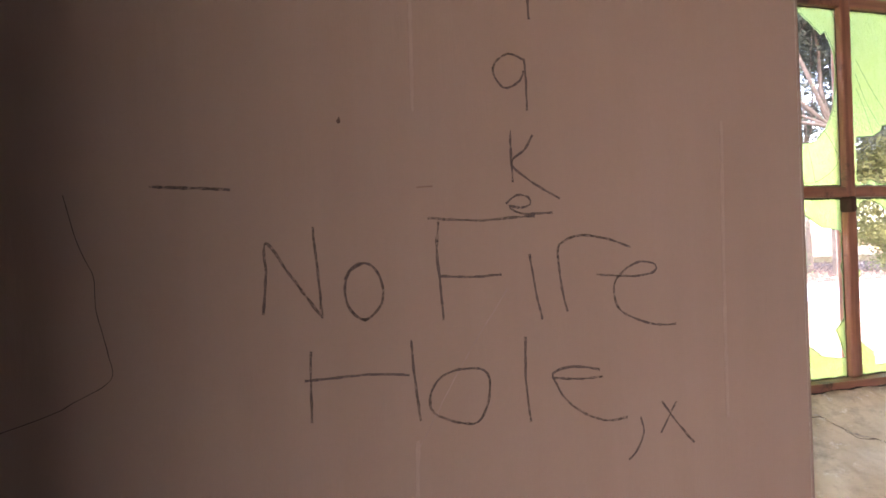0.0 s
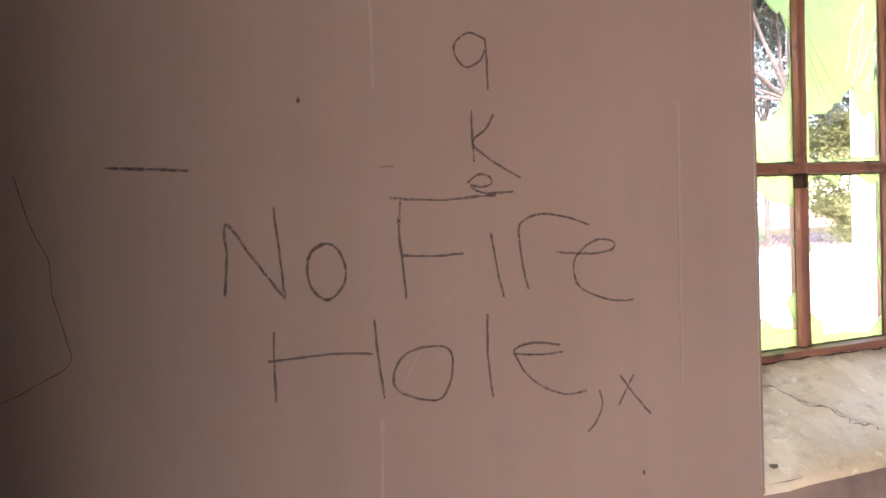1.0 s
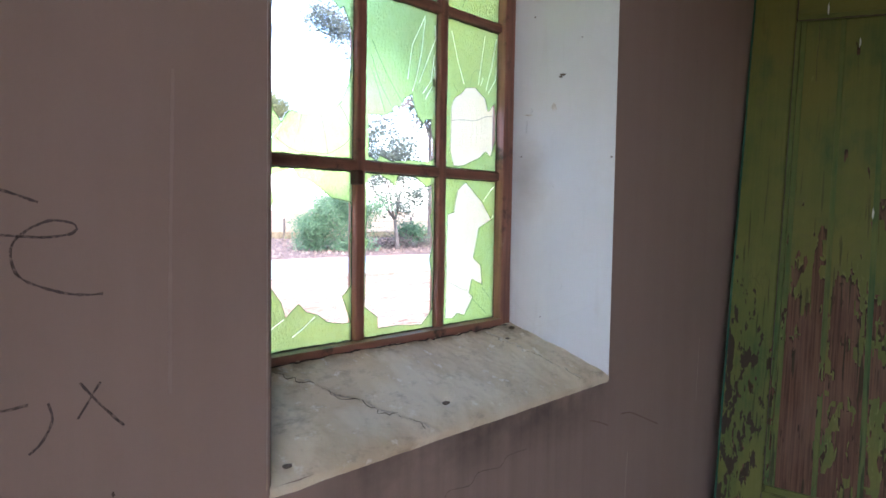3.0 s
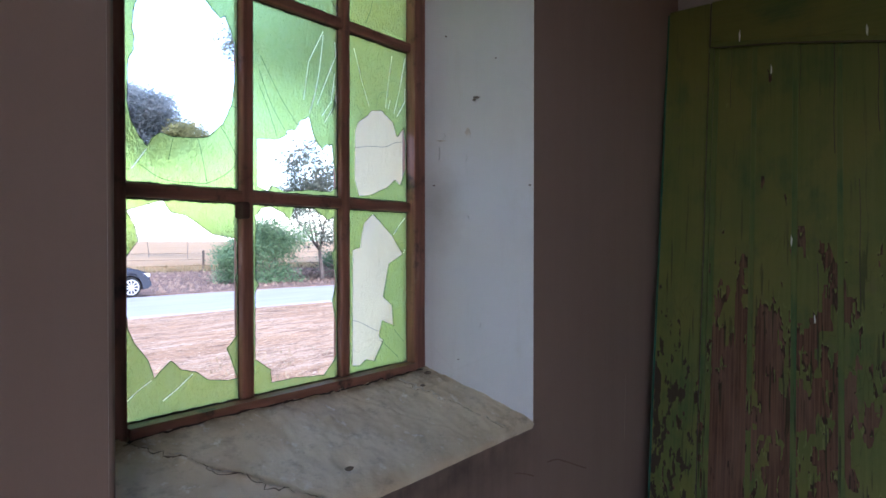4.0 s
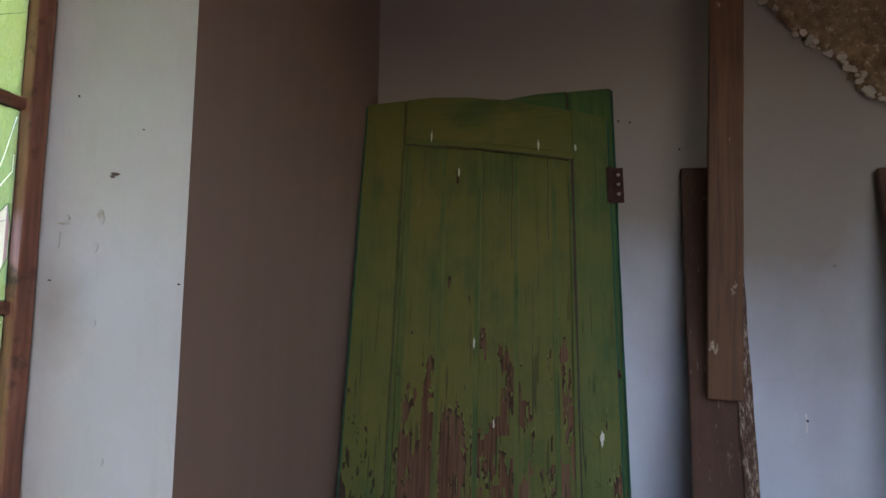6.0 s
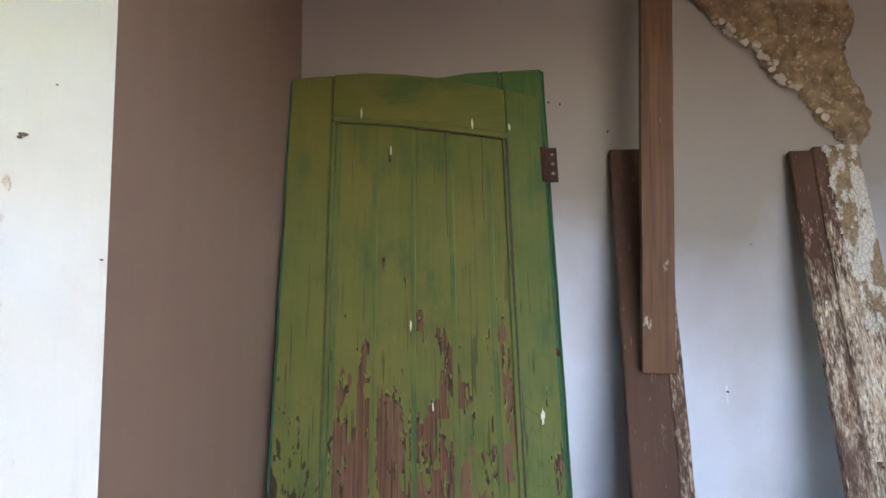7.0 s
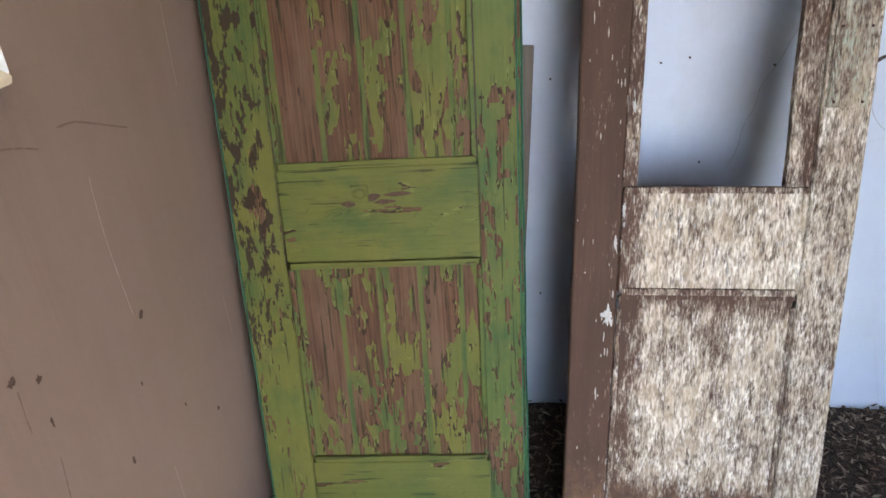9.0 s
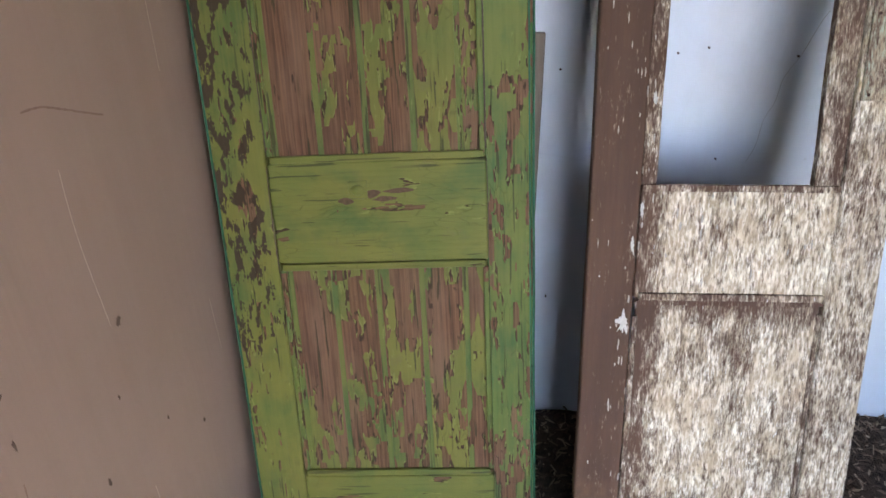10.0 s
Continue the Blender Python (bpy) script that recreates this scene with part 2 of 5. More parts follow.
    web = m.ramp(m.cells(turned(95, 17), "DISTANCE_TO_EDGE", "Distance", (0, shift, 1)), 0.0, 0.035, 1, 0)
    web = m.math("MULTIPLY", m.math("MULTIPLY", web, low), m.ramp(m.noise(9, 4, 0.6, (shift, 6, 2)), 0.44, 0.60))
    # the thin shadow below each chip's edge, painted dark into the wood
    lip = m.math("MULTIPLY", m.ramp(step, -0.002, 0.004), m.ramp(step, 0.034, 0.012))
    wood = m.mix(m.math("MULTIPLY", lip, 0.9), wood, (0.035, 0.022, 0.016))
    paint = m.mix(m.math("MULTIPLY", web, 0.3), paint, (0.035, 0.045, 0.016))
    c = m.mix(gone, paint, wood)
    c = m.mix(m.math("MULTIPLY", split, 0.75), c, (0.03, 0.03, 0.015))
    if rotten:
        reach = m.math("MULTIPLY", m.ramp(m.axis("Z"), 1.75, 1.20), m.ramp(m.axis("Z"), 0.35, 0.62))
        reach = m.math("MULTIPLY", reach, m.ramp(m.axis("X"), 0.09, 0.02, 0.70, 1))
        holes = m.math("ADD", m.math("MULTIPLY", chips[1], 0.45), m.ramp(m.noise((60, 60, 20), 4, 0.55, (3, 3, 3)), 0.42, 0.64))
        rot = m.ramp(m.math("MULTIPLY", holes, reach), 0.66, 0.68)
        c = m.mix(rot, c, (0.042, 0.028, 0.019))
    c = spots(m, c, (0.6, 0.58, 0.5), 11, 0.02, (shift, 4, 4))
    c = spots(m, c, (0.05, 0.05, 0.025), 24, 0.03, (shift, 1, 2))
    m.colour(c)
    m.rough(m.math("ADD", m.math("MULTIPLY", gone, 0.3), 0.58))
    m.bump(m.math("SUBTRACT", 1.0, gone), 0.0020, 1.0).bump(grain, 0.0007, 0.5)
    m.bump(m.math("SUBTRACT", 1.0, m.math("MAXIMUM", split, web)), 0.0016, 0.6)
    m.bump(m.noise(turned(34, 9), 4, 0.6), 0.0025, 0.35)
    return m.m


def brown_paint(name, white, chalk=(0.88, 0.81, 0.69), fade=None):
    """Thin brown paint under short chalky flecks of weathering. white: how much of it;
    fade: stretches (axis, from, to) over which the flecks thin out."""
    m = Mat(name, 0.7, spec=0.12)
    c = m.mix(m.ramp(m.noise((8, 8, 2), 5), 0.35, 0.65), (0.112, 0.062, 0.042), (0.074, 0.043, 0.030))
    c = m.mix(m.ramp(m.noise((120, 120, 6), 4), 0.4, 0.7, 0, 0.5), c, (0.075, 0.042, 0.035))
    fleck = m.noise((300, 300, 62), 5, 0.7)
    clump = m.noise((95, 95, 24), 5, 0.65, (5, 1, 0))
    cloud = m.noise((15, 15, 6), 4, 0.6, (3, 0, 1))
    streak = m.math("ADD", m.math("MULTIPLY", fleck, 0.42), m.math("ADD", m.math("MULTIPLY", clump, 0.34), m.math("MULTIPLY", cloud, 0.24)))
    if fade:
        wander = m.math("MULTIPLY", m.math("SUBTRACT", m.noise((60, 60, 12), 4, 0.6, (2, 2, 7)), 0.5), 0.05)
        for axis, a, b in fade:
            streak = m.math("ADD", streak, m.ramp(m.math("ADD", m.axis(axis), wander), a, b, 0.0, -0.14))
    pale = m.mix(m.ramp(m.noise((40, 40, 14), 5, 0.6, (1, 6, 2)), 0.36, 0.64), chalk, (0.56, 0.44, 0.31))
    pale = m.mix(m.ramp(m.noise((210, 210, 60), 4, 0.6, (9, 6, 2)), 0.40, 0.62), pale, (0.36, 0.27, 0.185))
    half = m.ramp(streak, 0.545 - white, 0.62 - white, 0, 0.62)
    c = m.mix(half, c, (0.40, 0.315, 0.245))
    on = m.ramp(streak, 0.595 - white, 0.645 - white)
    c = m.mix(on, c, pale)
    c = m.mix(m.ramp(m.noise((150, 150, 34), 5, 0.7, (6, 2, 9)), 0.60, 0.66, 0, 0.75), c, (0.085, 0.055, 0.042))
    c = m.mix(m.ramp(m.noise((70, 70, 17), 4, 0.6, (0, 2, 8)), 0.70, 0.72, 0, 0.9), c, (0.80, 0.78, 0.74))
    foot = m.math("MULTIPLY", m.ramp(m.axis("Z"), 0.30, 0.14), m.ramp(m.noise(30, 4), 0.35, 0.6))
    c = m.mix(m.math("MULTIPLY", foot, 0.6), c, (0.30, 0.17, 0.08))
    m.colour(c)
    m.bump(m.noise((150, 150, 18), 5, 0.7), 0.0016, 0.9).bump(on, 0.0010, 0.9)
    return m.m


def wood_plain(name, a, b, dust=0.2):
    m = Mat(name, 0.65, spec=0.3)
    g = m.noise((85, 85, 4), 5, 0.6, warp=0.3)
    c = m.mix(m.ramp(g, 0.33, 0.67), a, b)
    c = m.mix(m.ramp(m.noise((30, 30, 14), 5, 0.7, (4, 4, 0)), 0.64, 0.72, 0, dust * 4), c, (0.5, 0.43, 0.34))
    c = m.mix(m.ramp(m.noise(5, 4, 0.6), 0.55, 0.75, 0, 0.5), c, tuple(0.5 * v for v in b))
    m.colour(c)
    m.bump(g, 0.001, 0.7)
    return m.m


def green_glass():
    """Ribbed cathedral glass: it scatters the daylight behind it."""
    m = Mat("green_glass", 0.15, spec=0.5)
    out = m.n["Material Output"]
    tint = m.mix(m.ramp(m.noise(4, 3), 0.3, 0.7), (0.665, 0.735, 0.365), (0.605, 0.73, 0.425))
    tint = m.mix(m.ramp(m.noise((90, 90, 60), 3), 0.35, 0.65, 0, 0.4), tint, (0.70, 0.80, 0.54))
    tl = m.n.new("ShaderNodeBsdfTranslucent")
    rf = m.n.new("ShaderNodeBsdfRefraction")
    gl = m.n.new("ShaderNodeBsdfGlossy")
    rf.inputs["Roughness"].default_value, rf.inputs["IOR"].default_value = 0.26, 1.05
    gl.inputs["Roughness"].default_value = 0.12
    m.put(tint, tl.inputs["Color"])
    m.put(tint, rf.inputs["Color"])
    bump = m.n.new("ShaderNodeBump")
    bump.inputs["Distance"].default_value, bump.inputs["Strength"].default_value = 0.004, 0.9
    m.l.new(m.noise((220, 220, 150), 3), bump.inputs["Height"])
    for s in (tl, rf, gl):
        m.l.new(bump.outputs[0], s.inputs["Normal"])
    a = m.n.new("ShaderNodeMixShader")
    a.inputs[0].default_value = 0.68
    m.l.new(tl.outputs[0], a.inputs[1])
    m.l.new(rf.outputs[0], a.inputs[2])
    b = m.n.new("ShaderNodeMixShader")
    b.inputs[0].default_value = 0.05
    m.l.new(a.outputs[0], b.inputs[1])
    m.l.new(gl.outputs[0], b.inputs[2])
    m.l.new(b.outputs[0], out.inputs[0])
    return m.m


def plain(name, col, rough=0.7, var=0.25, scale=30, metal=0.0, bump=0.0, spec=0.3):
    m = Mat(name, rough, metal, spec)
    m.colour(m.mix(m.ramp(m.noise(scale, 5), 0.3, 0.7), col, tuple(v * (1 - var) for v in col)))
    if bump:
        m.bump(m.noise(scale * 3, 5, 0.7), bump, 0.8)
    return m.m


def crack_light():
    """The frosted faces of a crack, which pass the daylight on."""
    m = Mat("crack_glint", 0.3, spec=0.5)
    rf = m.n.new("ShaderNodeBsdfRefraction")
    rf.inputs["Color"].default_value = (0.97, 0.99, 0.94, 1)
    rf.inputs["Roughness"].default_value, rf.inputs["IOR"].default_value = 0.45, 1.05
    tl = m.n.new("ShaderNodeBsdfTranslucent")
    tl.inputs["Color"].default_value = (0.95, 0.97, 0.9, 1)
    mx = m.n.new("ShaderNodeMixShader")
    mx.inputs[0].default_value = 0.55
    m.l.new(tl.outputs[0], mx.inputs[1])
    m.l.new(rf.outputs[0], mx.inputs[2])
    m.l.new(mx.outputs[0], m.n["Material Output"].inputs[0])
    return m.m


def pencil():
    m = Mat("charcoal_line", 0.9, spec=0.1)
    m.colour(m.mix(m.ramp(m.noise(500, 3), 0.3, 0.7), (0.075, 0.056, 0.052), (0.13, 0.096, 0.088)))
    # the rough wall breaks the line up, and the hand pressed unevenly
    press = m.ramp(m.noise(17, 2, 0.5, (2, 0, 4)), 0.36, 0.60, 0.60, 1.0)
    m.put(m.math("MULTIPLY", press, m.ramp(m.noise(420, 3, 0.75), 0.40, 0.52, 0.30, 1.0)), m.b.inputs["Alpha"])
    return m.m


def earth():
    m = Mat("red_earth", 0.95, spec=0.1)
    c = m.mix(m.ramp(m.noise(0.35, 6, 0.6), 0.35, 0.65), (0.37, 0.235, 0.138), (0.29, 0.175, 0.100))
    c = m.mix(m.ramp(m.noise((0.25, 1.8, 1), 6, 0.7, (3, 3, 0)), 0.46, 0.66, 0, 0.7), c, (0.46, 0.355, 0.255))
    c = m.mix(m.ramp(m.noise((1.2, 3.5, 1), 7, 0.75, (9, 1, 0)), 0.52, 0.62, 0, 0.85), c, (0.155, 0.090, 0.055))
    c = m.mix(m.ramp(m.noise((7, 16, 9), 6, 0.8, (1, 5, 0)), 0.53, 0.60, 0, 0.85), c, (0.09, 0.058, 0.040))
    c = m.mix(m.ramp(m.noise((9, 26, 9), 6, 0.8, (6, 2, 0)), 0.56, 0.62, 0, 0.8), c, (0.56, 0.46, 0.34))
    m.colour(c)
    m.bump(m.noise(3, 7, 0.7), 0.06, 0.7).bump(m.noise(22, 6, 0.75), 0.03, 0.9)
    return m.m


def asphalt():
    m = Mat("worn_asphalt", 0.85, spec=0.2)
    c = m.mix(m.ramp(m.noise((0.3, 1.5, 1), 5), 0.35, 0.65), (0.28, 0.285, 0.29), (0.235, 0.24, 0.245))
    c = m.mix(m.ramp(m.noise(60, 3), 0.5, 0.7, 0, 0.4), c, (0.33, 0.32, 0.31))
    m.colour(c)
    m.bump(m.noise(80, 3), 0.004, 0.5)
    return m.m


def leaf(name, a, b):
    m = Mat(name, 0.6, spec=0.25)
    m.colour(m.mix(m.island(), a, b))
    return m.m


PINK = plaster_pink()
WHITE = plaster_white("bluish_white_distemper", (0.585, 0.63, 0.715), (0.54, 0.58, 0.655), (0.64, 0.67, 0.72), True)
REVEAL = plaster_white("reveal_white", (0.62, 0.625, 0.612), (0.54, 0.545, 0.527), (0.66, 0.66, 0.645), grime=True)
SILL = plaster_sill()
CREAM = plaster_cream()
RUBBLE = rubble_bare()
FRAME, BAR = wood_frame(), wood_bar()
GLASS = green_glass()
PUTTY = plain("old_putty", (0.05, 0.045, 0.035), 0.9, 0.4, 60, bump=0.003)
CRACK = plain("crack_dark", (0.03, 0.06, 0.03), 0.6)
GLINT = crack_light()
PENCIL = pencil()
GAP = plain("crack_shadow", (0.07, 0.05, 0.04), 0.9)
LEAFY = dict(olive=(0.104, 0.126, 0.032), mid=(0.072, 0.112, 0.032), deep=(0.032, 0.088, 0.033))
GREEN_UP = green_paint("green_paint_stile", 0.44, "Z", 1.0, edge=(0.50, 0.585), top=1.5, chip=1.2, **LEAFY)
GREEN_BOARD = green_paint("green_paint_board", 0.50, "Z", 4.0, top=1.76)
GREEN_LEFT = green_paint("green_paint_worn_stile", 0.27, "Z", 9.0, rotten=True, chip=1.3)
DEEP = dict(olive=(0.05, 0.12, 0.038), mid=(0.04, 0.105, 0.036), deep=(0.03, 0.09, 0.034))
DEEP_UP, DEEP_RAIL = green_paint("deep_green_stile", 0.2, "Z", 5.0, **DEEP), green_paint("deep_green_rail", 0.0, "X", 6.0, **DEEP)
GREEN_RAIL = green_paint("green_paint_rail", 0.11, "X", 2.0)
GREEN_TOP = green_paint("green_paint_top_rail", -0.05, "X", 3.0)
GREEN_BEAD = green_paint("green_paint_bead", 0.16, "Z", 7.0, **LEAFY)
TEAL = plain("teal_undercoat", (0.016, 0.115, 0.062), 0.55, 0.4, 40, bump=0.001)
BROWN = brown_paint("brown_paint", -0.012)
BROWN_WORN = brown_paint("brown_paint_weathered", 0.155, fade=(("X", 0.15, 0.09),))
BROWN_PANEL = brown_paint("brown_paint_panel", 0.15, fade=(("Z", 0.625, 0.69), ("X", 0.16, 0.10), ("Z", 0.26, 0.19)))
BROWN_FADED = brown_paint("brown_paint_faded", 0.135, fade=(("Z", 1.70, 2.0),))
BROWN_MID = brown_paint("brown_paint_streaked", 0.085, fade=(("Z", 1.70, 2.0),))
BROWN_BAND = brown_paint("brown_paint_band", 0.03)
PLATE = brown_paint("green_grey_paint", 0.12, chalk=(0.40, 0.45, 0.36))
PLANK = wood_plain("brown_plank", (0.142, 0.070, 0.032), (0.072, 0.035, 0.017), 0.2)
OLD = wood_plain("old_grey_wood", (0.14, 0.11, 0.085), (0.07, 0.055, 0.045), 0.1)
RUST = plain("rusty_iron", (0.080, 0.036, 0.028), 0.8, 0.5, 90, 0.3, 0.001)
STEEL = plain("worn_screw", (0.4, 0.36, 0.32), 0.45, 0.3, 200, 0.8)


# ---- building helpers ----
def mesh_of(name, bm, material, smooth=False):
    me = bpy.data.meshes.new(name)
    bm.normal_update()
    bm.to_mesh(me)
    bm.free()
    for mat in material if isinstance(material, (list, tuple)) else [material]:
        me.materials.append(mat)
    if smooth:
        for p in me.polygons:
            p.use_smooth = True
    return me


def part(name, bm, material, parent=None, label="", smooth=False):
    ob = new(name, mesh_of(name, bm, material, smooth))
    if parent is not None:
        ob.parent = parent
    return tagged(ob, label)


def thing(name, label, category, m=None, group=""):
    ob = new(name)
    ob.empty_display_size = 0.1
    if m is not None:
        ob.matrix_basis = m
    return tagged(ob, label, category, group)


def block(x0, x1, y0, y1, z0, z1, bevel=0.0, wob=0.0, cuts=0):
    """A box with worn edges. wob: uneven faces; cuts: divisions along its longest side."""
    bm = bmesh.new()
    bmesh.ops.create_cube(bm, size=1, matrix=Matrix.LocRotScale(((x0 + x1) / 2, (y0 + y1) / 2, (z0 + z1) / 2), None, (x1 - x0, y1 - y0, z1 - z0)))
    if bevel:
        bmesh.ops.bevel(bm, geom=bm.edges[:], offset=bevel, segments=2, affect="EDGES", profile=0.5)
    if cuts:
        size = (x1 - x0, y1 - y0, z1 - z0)
        ax = size.index(max(size))
        long = [e for e in bm.edges if abs((e.verts[0].co - e.verts[1].co)[ax]) > 0.5 * size[ax]]
        bmesh.ops.subdivide_edges(bm, edges=long, cuts=cuts, use_grid_fill=True)
    if wob:
        seed = Vector((x0 * 7, z0 * 5, y0 * 3))
        for v in bm.verts:
            v.co += noise.noise_vector(v.co * 9 + seed) * wob
    return bm


def prism(outline, y0, y1):
    """An outline in x and z, run from y0 to y1."""
    bm = bmesh.new()
    a = [bm.verts.new((x, y0, z)) for x, z in outline]
    b = [bm.verts.new((x, y1, z)) for x, z in outline]
    bm.faces.new(a)
    bm.faces.new(b[::-1])
    n = len(a)
    for i in range(n):
        bm.faces.new((a[i], b[i], b[(i + 1) % n], a[(i + 1) % n]))
    bmesh.ops.recalc_face_normals(bm, faces=bm.faces[:])
    return bm


def ribbon(points, width, lift, seed=0, closed=False):
    """A thin line drawn on an upright plane, as a smoothed strip in x and z at y = lift."""
    pts = [Vector(p) for p in points]
    fine = []
    n = len(pts)
    for i in range(n - 1):
        p0, p1, p2, p3 = pts[max(i - 1, 0)], pts[i], pts[i + 1], pts[min(i + 2, n - 1)]
        steps = max(2, int((p2 - p1).length / 0.004))
        for k in range(steps):
            t = k / steps
            fine.append(0.5 * (2 * p1 + (p2 - p0) * t + (2 * p0 - 5 * p1 + 4 * p2 - p3) * t * t + (3 * p1 - p0 - 3 * p2 + p3) * t ** 3))
    fine.append(pts[-1])
    bm = bmesh.new()
    last = None
    for i, p in enumerate(fine):
        d = fine[min(i + 1, len(fine) - 1)] - fine[max(i - 1, 0)]
        side = Vector((-d.y, d.x)).normalized()
        w = width * (0.75 + 0.5 * noise.noise(Vector((p.x * 160, p.y * 160, seed))))
        p = p + side * 0.0006 * noise.noise(Vector((p.x * 90, p.y * 90, seed + 5)))
        a, b = p + side * w / 2, p - side * w / 2
        pair = bm.verts.new((a.x, lift, a.y)), bm.verts.new((b.x, lift, b.y))
        if last:
            bm.faces.new((last[0], last[1], pair[1], pair[0]))
        last = pair
    return bm


def merge(bms):
    out = bmesh.new()
    for b in bms:
        me = bpy.data.meshes.new("scratch")
        b.to_mesh(me)
        b.free()
        out.from_mesh(me)
        bpy.data.meshes.remove(me)
    return out


def pierced(outer, hole, lift, more=()):
    """Fills an outline in x and z at y = lift, leaving out the holes, as triangles."""
    bm = bmesh.new()
    edges = []
    for loop in (outer, hole, *more):
        if not loop:
            continue
        vs = [bm.verts.new((x, lift, z)) for x, z in loop]
        edges += [bm.edges.new((vs[i], vs[(i + 1) % len(vs)])) for i in range(len(vs))]
    bmesh.ops.triangle_fill(bm, use_beauty=True, use_dissolve=False, edges=edges)
    return bm


# ---- the room ----
XL, YB, TOP, THICK = -2.42, -2.9, 2.95, 0.50
WIN = dict(x0=-1.53, x1=-0.788, z0=1.226, z1=2.26)      # opening at the inner face
WOUT = dict(x0=-1.452, x1=-0.872, z0=1.318, z1=2.20)    # opening at the frame
YF = 0.176                                              # inner side of the frame


def grid_wall(name, material, x, z, hole, y, flip=False):
    """A flat wall face in x and z with a rectangular hole."""
    bm = bmesh.new()
    xs, zs = [x[0], hole["x0"], hole["x1"], x[1]], [z[0], hole["z0"], hole["z1"], z[1]]
    v = [[bm.verts.new((a, y, b)) for b in zs] for a in xs]
    for i in range(3):
        for k in range(3):
            if (i, k) != (1, 1):
                f = [v[i][k], v[i + 1][k], v[i + 1][k + 1], v[i][k + 1]]
                bm.faces.new(f[::-1] if flip else f)
    return bm


def band(a, ya, b, yb, sides=("x0", "x1", "z0", "z1")):
    """The splayed faces between two rectangular holes."""
    bm = bmesh.new()
    corner = lambda h, y: [bm.verts.new(p) for p in ((h["x0"], y, h["z0"]), (h["x1"], y, h["z0"]), (h["x1"], y, h["z1"]), (h["x0"], y, h["z1"]))]
    p, q = corner(a, ya), corner(b, yb)
    for i, s in enumerate(("z0", "x1", "z1", "x0")):
        if s in sides:
            k = (i + 1) % 4
            bm.faces.new((p[i], q[i], q[k], p[k]))
    return bm


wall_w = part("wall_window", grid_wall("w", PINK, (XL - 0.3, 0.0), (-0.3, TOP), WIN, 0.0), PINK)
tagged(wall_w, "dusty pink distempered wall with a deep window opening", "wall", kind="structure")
part("outer_face", grid_wall("o", CREAM, (XL - 0.3, 0.45), (-0.5, TOP), dict(x0=-1.53, x1=-0.752, z0=1.24, z1=2.26), THICK, True), CREAM, wall_w)

def corner_round():
    """The soft plaster arris at the opening's edge."""
    bm = bmesh.new()
    last = None
    for k in range(7):
        a = k * math.pi / 12
        row = [bm.verts.new((WIN["x0"] + 0.009 * math.sin(a), 0.009 * (1 - math.cos(a)) - 0.0003, z)) for z in (1.215, 2.262)]
        if last:
            bm.faces.new((last[0], row[0], row[1], last[1]))
        last = row
    return bm


part("rounded_edge", corner_round(), PINK, wall_w, "worn rounded plaster edge", True)
WROUND = dict(WIN, x0=WIN["x0"] + 0.009)
part("inner_reveal", merge([band(WIN, 0.0, WOUT, YF + 0.03, ("x1", "z1")), band(WROUND, 0.0087, WOUT, YF + 0.03, ("x0",))]), REVEAL, wall_w, "off-white painted splayed reveal, scuffed")
part("outer_reveal", band(WOUT, 0.2075, dict(x0=-1.53, x1=-0.752, z0=1.24, z1=2.26), THICK), CREAM, wall_w, "cream rendered outer reveal")

CHEEK_CRACKS = ([(0.02, 1.725), (0.2, 1.730), (0.35, 1.728), (0.6, 1.739), (0.98, 1.747)], [(0.02, 1.36), (0.3, 1.364), (0.5, 1.361), (0.75, 1.369), (0.98, 1.366)])


def on_outer_reveal(points, width):
    """A line on the cream cheek outside; points as share of its depth and height."""
    bm = ribbon([(s * 0.316, z) for s, z in points], width, 0, 5)
    for v in bm.verts:
        s = v.co.x / 0.316
        v.co = Vector((-0.872 + 0.12 * s - 0.0009, 0.2075 + 0.2925 * s + 0.0004, v.co.z))
    return bm


cheek = tagged(new("render_crack"), "hairline cracks across the cream outer render", "crack")
for pts in CHEEK_CRACKS:
    part("fissure", on_outer_reveal(pts, 0.0014), plain("hairline_tan", (0.42, 0.33, 0.20), 0.9), cheek)


def sill_height(x, y):
    """The worn surface of the sloping sill: swells, three broken ridges, pits and a rounded front."""
    t = min(1.0, max(0.0, (y + 0.003) / (YF + 0.012)))
    z = 1.229 + 0.091 * t
    p = Vector((x * 7, y * 7, 0))
    z += min(1, 0.25 + t * 5) * (0.004 * noise.noise(p) + 0.0026 * noise.noise(p * 4) + 0.0016 * noise.noise(p * 11) + 0.0009 * noise.noise(p * 30))
    for c0, c1, amp in ((-1.45, -1.26, 0.009), (-1.0, -0.86, 0.008), (-1.12, -0.95, 0.004)):
        line = c0 + (c1 - c0) * (1 - t) + 0.016 * noise.noise(Vector((y * 34, c0 * 9, 0))) + 0.006 * noise.noise(Vector((y * 130, c0 * 9, 3)))
        d = x - line
        amp *= min(1, t * 6)
        z += amp * math.exp(-(d / 0.006) ** 2) * (0.4 + noise.noise(Vector((y * 30, c1, 2)))) - amp * 0.9 * math.exp(-((d - 0.009) / 0.004) ** 2)
    for hx, hy, r, dp in ((-1.20, 0.045, 0.011, 0.009), (-1.49, 0.02, 0.018, 0.006), (-1.16, 0.12, 0.005, -0.006)):
        z -= dp * math.exp(-(((x - hx) / r) ** 2 + ((y - hy) / r) ** 2))
    return z - 0.006 * max(0.0, 1 - t * 12) ** 2


